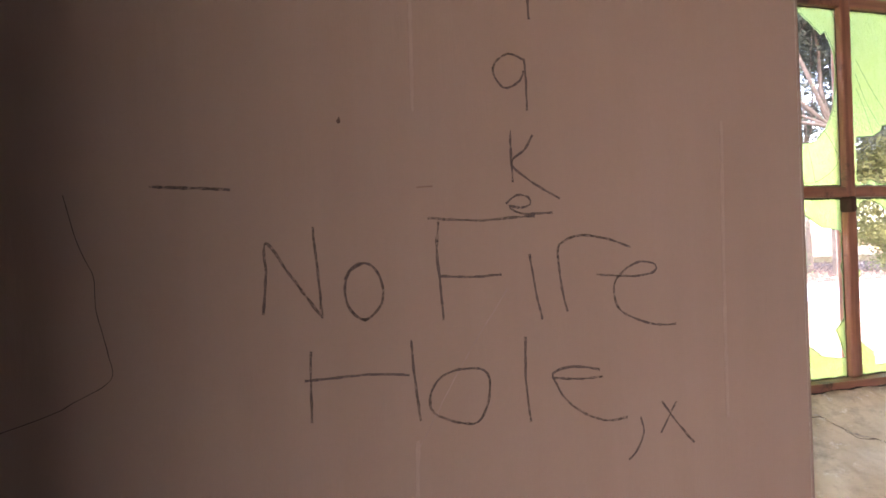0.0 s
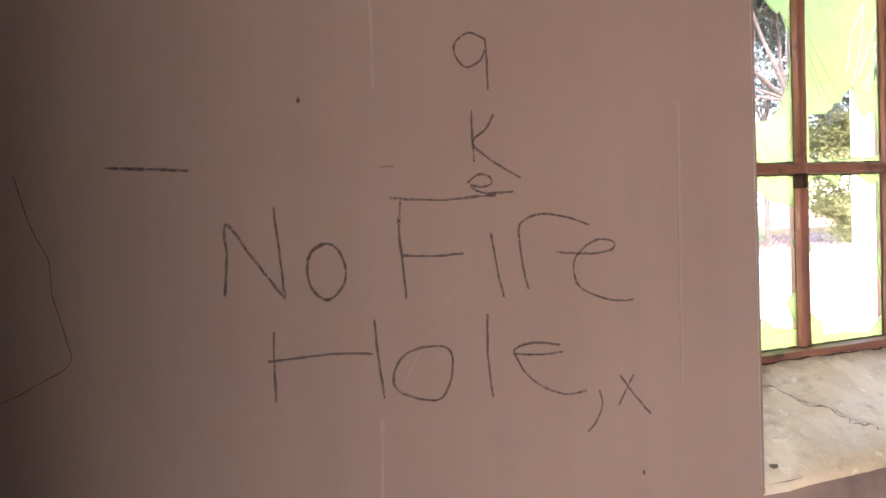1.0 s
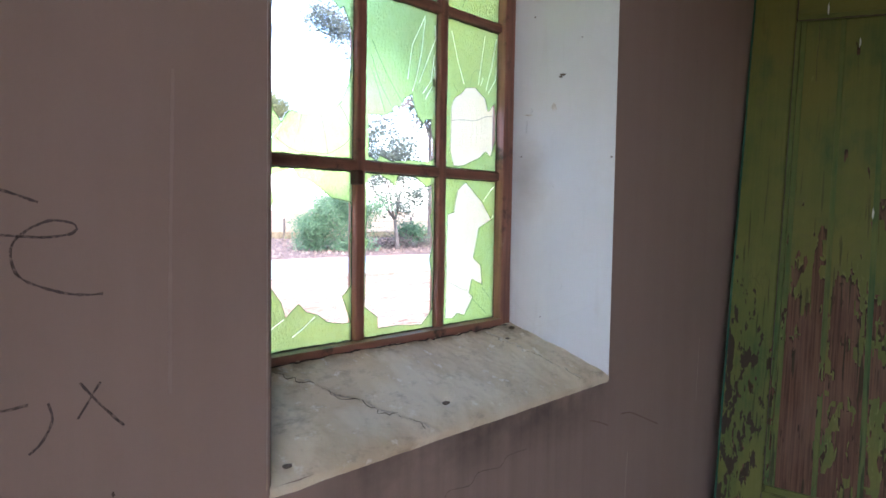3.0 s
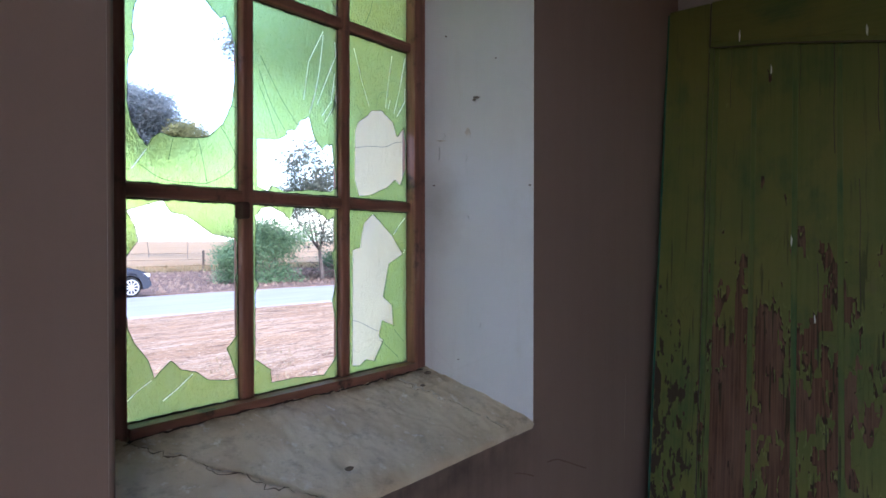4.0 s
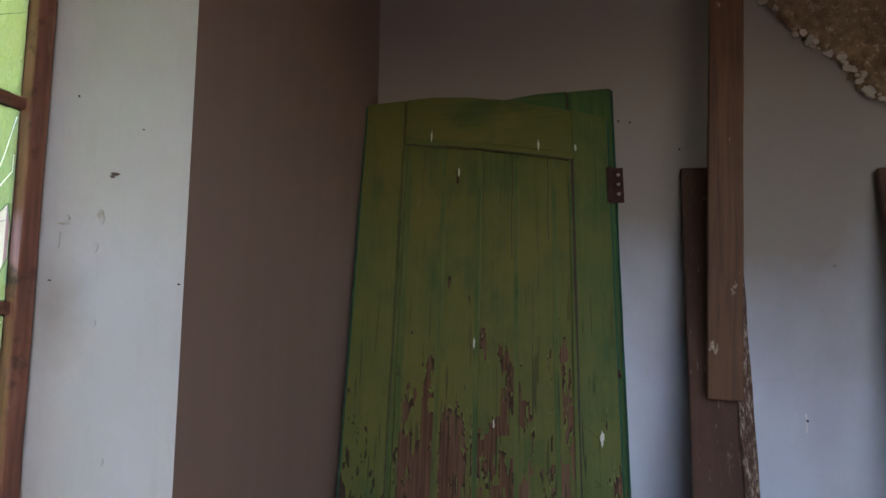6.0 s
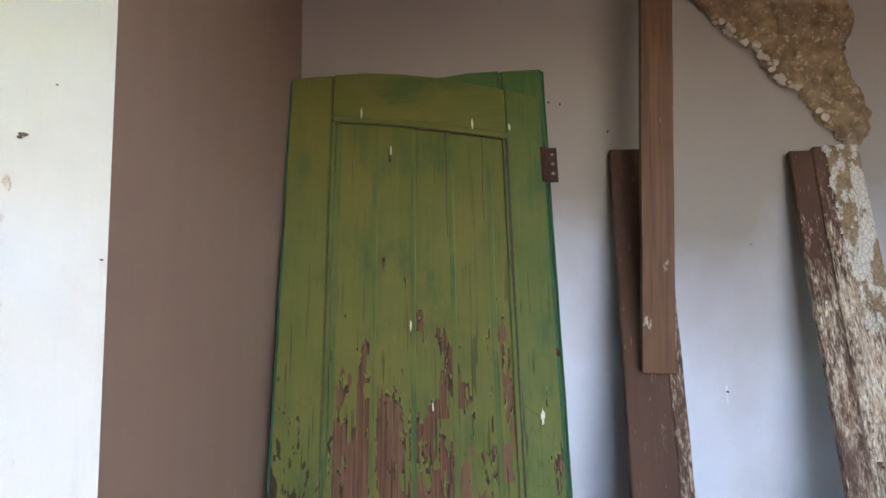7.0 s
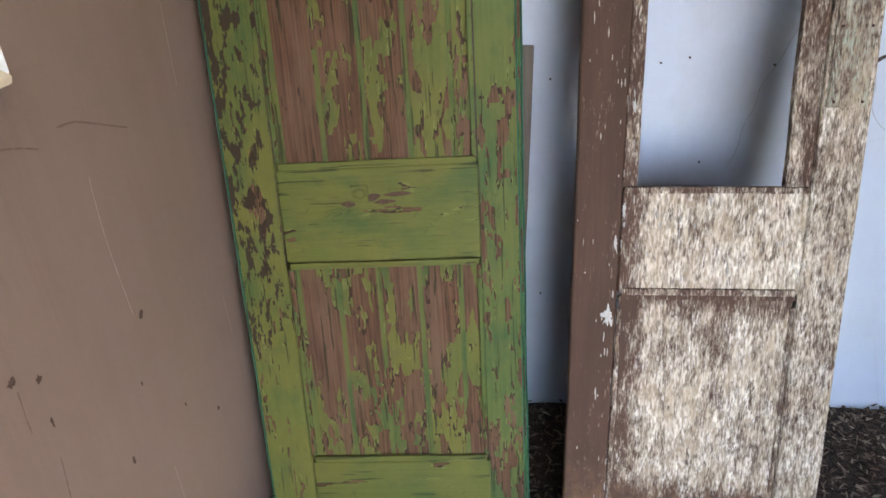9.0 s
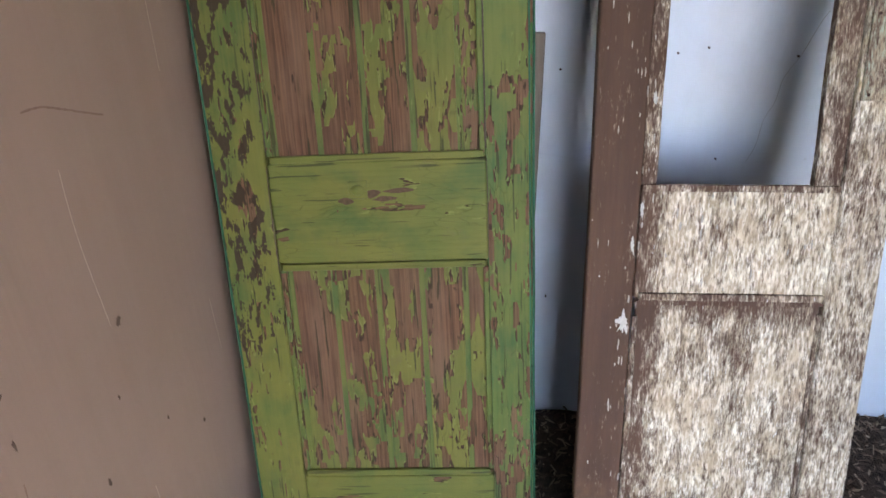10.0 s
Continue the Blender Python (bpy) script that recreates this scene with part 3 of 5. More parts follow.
def sill():
    """A sloping rendered sill, worn and uneven, with a rounded front edge."""
    bm = bmesh.new()
    nx, ny = 220, 64
    rows = []
    for k in range(ny + 1):
        t = k / ny
        y = -0.003 + t * (YF + 0.012)
        a, b = (WIN["x0"] + 0.002) * (1 - t) + WOUT["x0"] * t, (WIN["x1"] - 0.002) * (1 - t) + WOUT["x1"] * t
        rows.append([bm.verts.new((x, y, sill_height(x, y))) for x in [a + (b - a) * i / nx for i in range(nx + 1)]])
    for k in range(ny):
        for i in range(nx):
            bm.faces.new((rows[k][i], rows[k][i + 1], rows[k + 1][i + 1], rows[k + 1][i]))
    front = [bm.verts.new((v.co.x, 0.004, v.co.z - 0.02)) for v in rows[0]]
    for i in range(nx):
        bm.faces.new((front[i], front[i + 1], rows[0][i + 1], rows[0][i]))
    return bm


tagged(part("window_sill", sill(), SILL, None, smooth=True), "sloping stained cream plaster sill with long cracks", "window sill", kind="structure")

def on_sill(points, width, lift=0.0004):
    """A jagged line lying on the sill; points as x and y."""
    bm = ribbon(points, width, 0, 3)
    for v in bm.verts:
        y = v.co.z
        v.co = Vector((v.co.x, y, sill_height(v.co.x, y) + lift))
    return bm


SILL_GAP = plain("sill_fissure", (0.17, 0.125, 0.085), 0.95, 0.4, 120)
wornline = tagged(new("sill_crack"), "long dark cracks with crumbling edges in the sill", "crack")
rng = random.Random(8)
for x0, x1 in ((-1.43, -1.27), (-0.965, -0.875)):
    n = 34
    pts = [(x0 + (x1 - x0) * k / n + rng.uniform(-0.005, 0.005) + 0.004 * math.sin(k * 0.7), (YF - 0.012) * (1 - k / n) + 0.007 * (k / n)) for k in range(n + 1)]
    part("fissure", on_sill(pts, 0.0013, 0.0006), SILL_GAP, wornline)
    pale = [(x + 0.006 + rng.uniform(-0.003, 0.004), y) for x, y in pts]
    part("broken_lip", on_sill(pale, 0.0042, 0.0004), plain("fresh_render", (0.66, 0.57, 0.43), 0.9, 0.35, 90, bump=0.003), wornline)
part("fissure", on_sill([(-1.45 + 0.0145 * k, YF - 0.003 - rng.uniform(0, 0.004)) for k in range(40)], 0.004, 0.0006), GAP, wornline)
for x, y, r in ((-1.195, 0.045, 0.008), (-1.155, 0.125, 0.004), (-1.49, 0.022, 0.007), (-1.30, 0.15, 0.004), (-1.0, 0.07, 0.004), (-0.93, 0.135, 0.006), (-1.09, 0.03, 0.003), (-0.885, 0.16, 0.008)):
    bm = bmesh.new()
    bmesh.ops.create_icosphere(bm, subdivisions=2, radius=1)
    for v in bm.verts:
        k = r * (1 + 0.4 * noise.noise(v.co * 2 + Vector((x * 40, 0, 0))))
        v.co = Vector((x + v.co.x * k, y + v.co.y * k * 0.7, sill_height(x, y) + v.co.z * k * 0.35))
    part("crumb", bm, plain("dirt_lump", (0.20, 0.15, 0.105), 0.95, 0.4, 90) if r > 0.005 else SILL, wornline)

# the wall behind the doors: a plaster coat with a broken-out patch over rubble
PATCH = [(-0.86, 2.50), (-0.905, 2.41), (-0.94, 2.345), (-1.01, 2.257), (-1.06, 2.215), (-1.109, 2.174), (-1.115, 2.14), (-1.149, 2.103), (-1.19, 2.085), (-1.209, 2.053),
         (-1.235, 2.01), (-1.265, 1.97), (-1.30, 1.93), (-1.335, 1.95), (-1.362, 1.994), (-1.35, 2.06), (-1.318, 2.118), (-1.312, 2.18), (-1.338, 2.242), (-1.318, 2.31),
         (-1.272, 2.374), (-1.268, 2.45), (-1.29, 2.55), (-1.2, 2.62), (-1.0, 2.6)]


def jag(loop, step, amp, seed):
    out = []
    for i, p in enumerate(loop):
        a, b = Vector(p), Vector(loop[(i + 1) % len(loop)])
        n = max(1, int((b - a).length / step))
        for k in range(n):
            q = a.lerp(b, k / n)
            out.append((q.x + amp * noise.noise(Vector((q.x * 70, q.y * 70, seed))), q.y + amp * noise.noise(Vector((q.x * 70, q.y * 70, seed + 9)))))
    return out


def door_wall():
    bm = pierced([(0.0, -0.3), (0.0, TOP), (YB - 0.3, TOP), (YB - 0.3, -0.3)], [], 0.0)
    # from x, z at y to the plane of the door wall: (x, y, z) -> (y, x, z)
    for v in bm.verts:
        v.co = Vector((v.co.y, v.co.x, v.co.z))
    bmesh.ops.recalc_face_normals(bm, faces=bm.faces[:])
    big = max(bm.faces, key=lambda f: f.calc_area())
    if big.normal.x > 0:
        bmesh.ops.reverse_faces(bm, faces=bm.faces[:])
    return bm


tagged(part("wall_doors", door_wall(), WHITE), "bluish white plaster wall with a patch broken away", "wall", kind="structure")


def rubble():
    """A crust of clay and rubble standing proud of the wall, steep at its broken rim."""
    edge = np.array(jag(PATCH, 0.012, 0.012, 3))
    nxt = np.roll(edge, -1, 0)
    bm = bmesh.new()
    step = 0.0055
    ys, zs = np.arange(-1.42, -0.82, step), np.arange(1.90, 2.66, step)
    grid = {}
    for i, y in enumerate(ys):
        for k, z in enumerate(zs):
            p = np.array((y, z))
            over = (edge[:, 1] > z) != (nxt[:, 1] > z)
            cut = (nxt[:, 0] - edge[:, 0]) * (z - edge[:, 1]) / (nxt[:, 1] - edge[:, 1] + 1e-12) + edge[:, 0]
            if np.count_nonzero(over & (y < cut)) % 2 == 0:
                continue
            d = nxt - edge
            t = np.clip(((p - edge) * d).sum(1) / ((d * d).sum(1) + 1e-12), 0, 1)
            far = float(np.sqrt((((edge + d * t[:, None]) - p) ** 2).sum(1).min()))
            q = Vector((y, z, 1))
            rise = min(1.0, far / 0.014) ** 0.6
            x = -rise * (0.024 + 0.013 * noise.noise(q * 9) + 0.010 * noise.noise(q * 26) + 0.007 * noise.noise(q * 70)) + 0.003
            grid[i, k] = bm.verts.new((min(x, 0.003), y, z))
    for i, k in list(grid):
        quad = [(i, k), (i, k + 1), (i + 1, k + 1), (i + 1, k)]
        if all(v in grid for v in quad):
            bm.faces.new([grid[v] for v in quad])
    bmesh.ops.recalc_face_normals(bm, faces=bm.faces[:])
    if sum(f.normal.x for f in bm.faces) > 0:
        bmesh.ops.reverse_faces(bm, faces=bm.faces[:])
    return bm


crust = tagged(part("rubble_crust", rubble(), RUBBLE, None, smooth=True), "crumbling tan clay and rubble crust on the wall", "crust")
FLAKE = plaster_white("old_flake", (0.48, 0.44, 0.37), (0.34, 0.29, 0.23), (0.60, 0.57, 0.51))
rng = random.Random(31)


def plate(x, y, z, r, thick, seed):
    """A small broken plate of plaster; its face looks along -x."""
    turn = rng.uniform(0, 6.3)
    ring = [(r * rng.uniform(0.55, 1.15) * math.cos(turn + k * 1.047), r * rng.uniform(0.55, 1.15) * math.sin(turn + k * 1.047)) for k in range(6)]
    bm = prism(ring, 0, thick)
    tilt = Matrix.Rotation(rng.uniform(-0.25, 0.25), 3, "X") @ Matrix.Rotation(rng.uniform(-0.25, 0.25), 3, "Z")
    for v in bm.verts:
        q = tilt @ v.co
        v.co = Vector((x + q.y, y + q.x, z + q.z))
    bmesh.ops.recalc_face_normals(bm, faces=bm.faces[:])
    return bm


rim = [(-0.905, 2.405), (-0.94, 2.335), (-1.01, 2.25), (-1.06, 2.21), (-1.109, 2.165), (-1.149, 2.10), (-1.19, 2.075), (-1.235, 2.005)]
for i in range(46):
    s = rng.uniform(0, len(rim) - 1.001)
    a, b = rim[int(s)], rim[int(s) + 1]
    f = s - int(s)
    part("plaster_flake", plate(-0.022 - rng.uniform(0, 0.008), a[0] + (b[0] - a[0]) * f - rng.uniform(-0.006, 0.016), a[1] + (b[1] - a[1]) * f + rng.uniform(-0.006, 0.014), rng.uniform(0.004, 0.012), 0.004, i), FLAKE, crust)

# the rest of the shell: outer skins, side and back walls, ceiling
shell = tagged(part("wall_east_core", block(0.006, 0.45, YB - 0.3, THICK - 0.002, -0.5, TOP), CREAM), "plain wall core", "wall", kind="structure")
DULL = plain("dull_distemper", (0.33, 0.29, 0.26), 0.85, 0.25, 4)
# unseen west wall; place and opening chosen to light the room, shade its corner
DY0, DY1, DZ, DLOW = -1.85, -0.62, 2.35, 0.30
west = tagged(part("wall_west", block(XL - 0.3, XL, DY1, 0.0, -0.3, TOP), DULL), "plain unseen wall, its wide opening placed to shape the light", "wall", kind="structure")
part("wall_piece", block(XL - 0.3, XL, YB - 0.3, DY0, -0.3, TOP), DULL, west)
part("wall_piece", block(XL - 0.3, XL, DY0, DY1, DZ, TOP), DULL, west)
part("wall_piece", block(XL - 0.3, XL, DY0, DY1, -0.3, DLOW), DULL, west)
# unseen back wall, made pale so that it bounces light onto the pink wall
tagged(part("wall_back", block(XL, -0.001, YB - 0.3, YB, -0.3, TOP), plain("bounce_white", (0.60, 0.60, 0.59), 0.85, 0.2, 4)), "plain unseen back wall, pale to bounce light", "wall", kind="structure")
# ceiling; its long overhang outside is added to block the high sky
tagged(part("ceiling", block(XL - 2.6, 0.5, YB - 1.6, THICK + 0.05, TOP, TOP + 0.12), plain("ceiling_boards", (0.26, 0.215, 0.175), 0.8, 0.3, 6)), "plain board ceiling with an unseen overhang added against sky light", "ceiling", kind="structure")


def floor_mat():
    m = Mat("dark_debris", 0.95, spec=0.1)
    c = m.mix(m.ramp(m.noise(40, 6, 0.7), 0.35, 0.65), (0.13, 0.095, 0.072), (0.055, 0.04, 0.032))
    c = m.mix(m.ramp(m.noise(90, 4, 0.7, (2, 2, 2)), 0.6, 0.7), c, (0.24, 0.18, 0.13))
    m.colour(c).bump(m.noise(70, 6, 0.75), 0.02, 1)
    return m.m


def floor_bm():
    bm = bmesh.new()
    bmesh.ops.create_grid(bm, x_segments=90, y_segments=90, size=0.5)
    for v in bm.verts:
        x, y = XL - 0.02 + (v.co.x + 0.5) * (0.04 - XL), YB - 0.1 + (v.co.y + 0.5) * (0.12 - YB)
        v.co = Vector((x, y, -0.004 + 0.012 * noise.noise(Vector((x * 6, y * 6, 0))) + 0.006 * noise.noise(Vector((x * 22, y * 22, 4)))))
    return bm


tagged(part("floor", floor_bm(), floor_mat(), None, smooth=True), "floor buried in dark leaf and wood debris", "floor", kind="structure")


def chips(count, area, seed, size):
    """Dry bark, twigs and leaf scraps, lying every way."""
    rng = random.Random(seed)
    bm = bmesh.new()
    for _ in range(count):
        x, y = rng.uniform(*area[:2]), rng.uniform(*area[2:])
        l, w, h = size * rng.uniform(0.5, 2.2), size * rng.uniform(0.12, 0.55), size * rng.uniform(0.05, 0.2)
        m = Matrix.LocRotScale((x, y, rng.uniform(0.0, 0.02)), Euler((rng.uniform(-0.5, 0.5), rng.uniform(-0.5, 0.5), rng.uniform(0, 6.3))), None)
        pts = [Vector((-l / 2, 0, 0)), Vector((-l * 0.2, w / 2, h)), Vector((l / 2, w * 0.15, 0)), Vector((l * 0.15, -w / 2, h * 0.6))]
        top = [bm.verts.new(m @ p) for p in pts]
        low = [bm.verts.new(m @ (p - Vector((0, 0, h + 0.001)))) for p in pts]
        bm.faces.new(top)
        for i in range(4):
            bm.faces.new((top[i], low[i], low[(i + 1) % 4], top[(i + 1) % 4]))
    return bm


def chip_mat():
    m = Mat("dry_litter", 0.9, spec=0.15)
    r = m.n.new("ShaderNodeValToRGB")
    r.color_ramp.elements[0].color, r.color_ramp.elements[1].color = (0.075, 0.052, 0.038, 1), (0.44, 0.34, 0.24, 1)
    e = r.color_ramp.elements.new(0.6)
    e.color = (0.17, 0.115, 0.078, 1)
    m.l.new(m.island(), r.inputs[0])
    m.colour(r.outputs[0])
    return m.m


CHIPS = chip_mat()
tagged(part("floor_litter", chips(10500, (-0.95, -0.004, -2.1, -0.004), 5, 0.0135), CHIPS), "dark dry bark and leaf litter on the floor", "debris", kind="stuff")
bm = bmesh.new()
bmesh.ops.create_icosphere(bm, subdivisions=2, radius=1)
for v in bm.verts:
    v.co = Vector((v.co.x * 0.014, v.co.y * 0.019, v.co.z * 0.008)) * (1 + 0.3 * noise.noise(v.co * 1.7)) + Vector((-0.385, -1.489, 0.018))
tagged(part("stone", bm, plain("white_stone", (0.7, 0.69, 0.65), 0.8, 0.2, 60)), "small flat whitish stone lying in litter", "stone")

# ---- the window ----
COLS = [(-1.420, -1.256), (-1.237, -1.071), (-1.050, -0.900)]
ROWS = [(1.326, 1.594), (1.611, 1.877), (1.894, 2.165)]
window = tagged(new("window_1"), "small-paned timber window with broken green glass", "window", kind="structure")
part("jamb", block(-1.450, -1.420, YF, 0.207, 1.31, 2.2, 0.003, 0.001, 8), FRAME, window)
part("jamb", block(-0.900, -0.870, YF, 0.207, 1.31, 2.2, 0.003, 0.001, 8), FRAME, window)
part("head", block(-1.420, -0.900, YF, 0.207, 2.165, 2.2, 0.003), BAR, window)
part("bottom_rail", prism([(-1.4195, 1.306), (-0.9005, 1.306), (-0.9005, 1.326), (-1.4195, 1.326)], YF - 0.004, 0.207), BAR, window)
for x in (-1.2465, -1.0605):
    part("mullion", block(x - 0.0095, x + 0.0095, YF + 0.009, 0.206, 1.3262, 2.1648, 0.003, 0.0012, 10), FRAME, window)
for z in (1.6025, 1.8855):
    for a, b in COLS:
        part("glazing_bar", block(a - 0.004, b + 0.004, YF + 0.0105, 0.205, z - 0.0085, z + 0.0085, 0.003, 0.0008, 4), BAR, window)
HOLES, CRACKS = {}, {}
BRIGHT = {(0, 1): (4,), (0, 0): (0, 1), (1, 1): (3, 4, 5, 6, 7, 9), (2, 1): (0, 2, 3, 4, 5), (2, 0): (0, 1)}
HOLES[(0, 1)] = [(7, 54), (11, 59), (12, 65), (10, 69), (12, 79), (15, 84), (34, 94), (60, 96), (70, 92), (77, 88), (84, 85), (88, 87), (94, 80), (98, 74), (99, 65), (97, 54), (94, 43), (86, 33), (79, 29), (71, 25), (63, 24), (41, 23), (31, 24), (25, 21), (21, 17), (14, 22), (8, 29), (6, 36)]
HOLES[(0, 0)] = [(5, 94), (20, 97), (31, 99), (34, 99), (40, 94), (51, 93), (63, 89), (76, 84), (97, 82), (99, 80), (99, 65), (97, 62), (99, 57), (99, 40), (99, 33), (89, 27), (96, 16), (99, 11), (88, 11), (71, 13), (60, 18), (48, 20), (39, 25), (33, 22), (26, 18), (21, 27), (10, 36), (6, 42), (3, 56), (3, 72), (10, 78), (14, 81), (11, 88)]
HOLES[(1, 1)] = [(8, 28), (29, 29), (38, 32), (40, 35), (50, 36), (54, 41), (65, 45), (67, 42), (70, 36), (75, 31), (82, 27), (85, 30), (94, 31), (96, 20), (99, 14), (99, 9), (99, 6), (92, 3), (64, 3), (38, 1), (23, 4), (19, 1), (8, 3)]
HOLES[(1, 0)] = [(6, 94), (13, 98), (22, 99), (35, 96), (43, 92), (47, 99), (54, 99), (71, 99), (88, 93), (96, 95), (97, 86), (97, 76), (94, 74), (99, 57), (94, 46), (99, 32), (99, 13), (94, 9), (83, 3), (49, 5), (22, 5), (21, 12), (5, 19), (5, 54), (9, 58), (5, 61)]
HOLES[(2, 1)] = [(13, 42), (19, 48), (33, 53), (38, 56), (57, 58), (62, 56), (76, 52), (83, 43), (95, 50), (99, 39), (99, 23), (89, 11), (78, 14), (66, 9), (37, 3), (19, 2), (12, 12)]
HOLES[(2, 0)] = [(9, 75), (21, 77), (22, 82), (27, 92), (41, 98), (56, 92), (75, 84), (93, 72), (69, 66), (59, 45), (74, 39), (77, 25), (57, 30), (52, 20), (59, 17), (44, 5), (30, 7), (21, 4), (8, 5)]
CRACKS[(0, 1)] = [[(82, 32), (89, 27), (99, 17)], [(63, 24), (67, 14), (71, 2)], [(42, 23), (38, 12)], [(12, 10), (32, 3), (54, 2), (73, 3), (93, 10), (99, 17)], [(8, 5), (21, 16)], [(94, 43), (99, 42), (99, 45)]]
CRACKS[(0, 0)] = [[(26, 18), (14, 14), (3, 9)], [(60, 18), (44, 11), (33, 7)], [(12, 90), (24, 91), (36, 95)]]
CRACKS[(1, 1)] = [[(51, 39), (33, 52), (11, 72)], [(37, 35), (22, 48), (10, 64)], [(29, 30), (19, 45), (10, 56)], [(65, 45), (72, 57), (78, 72), (83, 94)], [(58, 50), (65, 76), (83, 96)], [(73, 50), (86, 67), (99, 84), (99, 92)], [(79, 45), (93, 56), (99, 73)], [(82, 41), (99, 56), (99, 66)], [(86, 64), (97, 55), (99, 43)], [(93, 47), (99, 58)]]
CRACKS[(1, 0)] = [[(47, 99), (43, 83), (57, 94)]]
CRACKS[(2, 1)] = [[(38, 56), (24, 73), (12, 92)], [(47, 59), (52, 68), (67, 71)], [(62, 58), (67, 74), (74, 95)], [(76, 55), (87, 73), (99, 96)], [(80, 54), (97, 67), (99, 76)], [(67, 59), (71, 66)], [(24, 52), (15, 58)]]
CRACKS[(2, 0)] = [[(75, 84), (87, 91), (99, 96)], [(93, 72), (99, 75)], [(77, 23), (94, 14)], [(52, 18), (74, 9), (85, 4)]]


def pane(c, r):
    (x0, x1), (z0, z1) = COLS[c], ROWS[r]
    at = lambda p: (x0 + (x1 - x0) * p[0] / 100, z0 + (z1 - z0) * p[1] / 100)
    e = 0.0006
    outer = [(x0 + e, z0 + e), (x1 - e, z0 + e), (x1 - e, z1 - e), (x0 + e, z1 - e)]
    hole = [at(p) for p in HOLES.get((c, r), ())]
    if hole:
        # chips between the corners keep the break from being a clean outline
        fine = []
        for i, p in enumerate(hole):
            a, b = Vector(p), Vector(hole[(i + 1) % len(hole)])
            n = max(1, int((b - a).length / 0.006))
            for k in range(n):
                q = a.lerp(b, k / n)
                s = 0.0009 if k else 0
                fine.append((min(x1 - 0.0012, max(x0 + 0.0012, q.x + s * noise.noise(Vector((q.x * 300, q.y * 300, 1))))),
                             min(z1 - 0.0012, max(z0 + 0.0012, q.y + s * noise.noise(Vector((q.x * 300, q.y * 300, 6)))))))
        hole = fine
    slits = []
    for i in BRIGHT.get((c, r), ()):
        pts = [Vector(at(p)) for p in CRACKS[(c, r)][i]]
        # start clear of the hole and end clear of the frame
        pts[0] = pts[0].lerp(pts[1], 0.14)
        pts[-1] = Vector((min(x1 - 0.004, max(x0 + 0.004, pts[-1].x)), min(z1 - 0.004, max(z0 + 0.004, pts[-1].y))))
        left, right = [], []
        for k, p in enumerate(pts):
            d = (pts[min(k + 1, len(pts) - 1)] - pts[max(k - 1, 0)]).normalized()
            left.append((p.x - d.y * 0.0008, p.y + d.x * 0.0008))
            right.append((p.x + d.y * 0.0008, p.y - d.x * 0.0008))
        slits.append(left + right[::-1])
    bm = pierced(outer, hole, 0.196, slits)
    ret = bmesh.ops.extrude_face_region(bm, geom=bm.faces[:])
    for v in ret["geom"]:
        if isinstance(v, bmesh.types.BMVert):
            v.co.y += 0.0012
    bmesh.ops.recalc_face_normals(bm, faces=bm.faces[:])
    ob = part("pane", bm, GLASS, window, "broken green textured glass" if hole else "cracked green textured glass")
    for i, line in enumerate(CRACKS.get((c, r), ())):
        pts = [at(p) for p in line]
        lit = i in BRIGHT.get((c, r), ())
        if lit:
            part("crack", prism(slits[BRIGHT[(c, r)].index(i)], 0.1962, 0.1970), GLINT, ob, "frosted crack catching the light")
        else:
            part("crack", ribbon(pts, 0.0011, 0.1952, i), CRACK, ob)
    if hole:
        # the broken edge shows dark, end on
        part("broken_edge", ribbon(hole + hole[:1], 0.0013, 0.1949, c + 3 * r), CRACK, ob, "dark broken glass edge")
    # dirty putty along the foot and sides
    for a, b in (((x0, z0), (x1, z0)), ((x0, z1), (x1, z1)), ((x0, z0), (x0, z1)), ((x1, z0), (x1, z1))):
        part("putty", ribbon([a, b], 0.006 if a[1] == b[1] else 0.004, 0.1945, a[0]), PUTTY, ob)
    return ob


CRACKS[(0, 2)] = [[(40, 3), (55, 40), (50, 98)], [(55, 40), (98, 70)]]
CRACKS[(1, 2)] = [[(10, 95), (60, 40), (98, 5)], [(60, 40), (75, 97)]]
CRACKS[(2, 2)] = [[(30, 3), (45, 30), (50, 98)], [(45, 30), (96, 45)]]
for c in range(3):
    for r in range(3):
        pane(c, r)
bm = block(-1.266, -1.256, 0.168, 0.19, 1.572, 1.5945, 0.003)
part("catch", bm, RUST, window)

# ---- handwriting, cracks and grooves on the pink wall ----
writing = tagged(new("wall_writing"), "charcoal handwriting reading No Fire Hole on pink wall", "writing")
STROKES = []
STROKES.append(("letter_n", [[(-2102, 1490), (-2099, 1521), (-2098, 1550), (-2077, 1519), (-2053, 1484)], [(-2059, 1563), (-2056, 1528), (-2053, 1484)]]))
STROKES.append(("letter_o", [[(-2015, 1530), (-2028, 1523), (-2033, 1506), (-2028, 1489), (-2016, 1480), (-2003, 1490), (-1999, 1505), (-2004, 1522), (-2015, 1530), (-2026, 1526), (-2033, 1516)]]))
STROKES.append(("letter_f", [[(-1946, 1565), (-1948, 1537), (-1946, 1506), (-1944, 1475)], [(-1956, 1568), (-1928, 1566), (-1901, 1565), (-1872, 1567), (-1850, 1568)], [(-1946, 1515), (-1914, 1513), (-1886, 1514)]]))
STROKES.append(("letter_e", [[(-1879, 1580), (-1868, 1588), (-1856, 1586), (-1854, 1579), (-1865, 1576), (-1876, 1578), (-1870, 1573), (-1857, 1570), (-1831, 1571)]]))
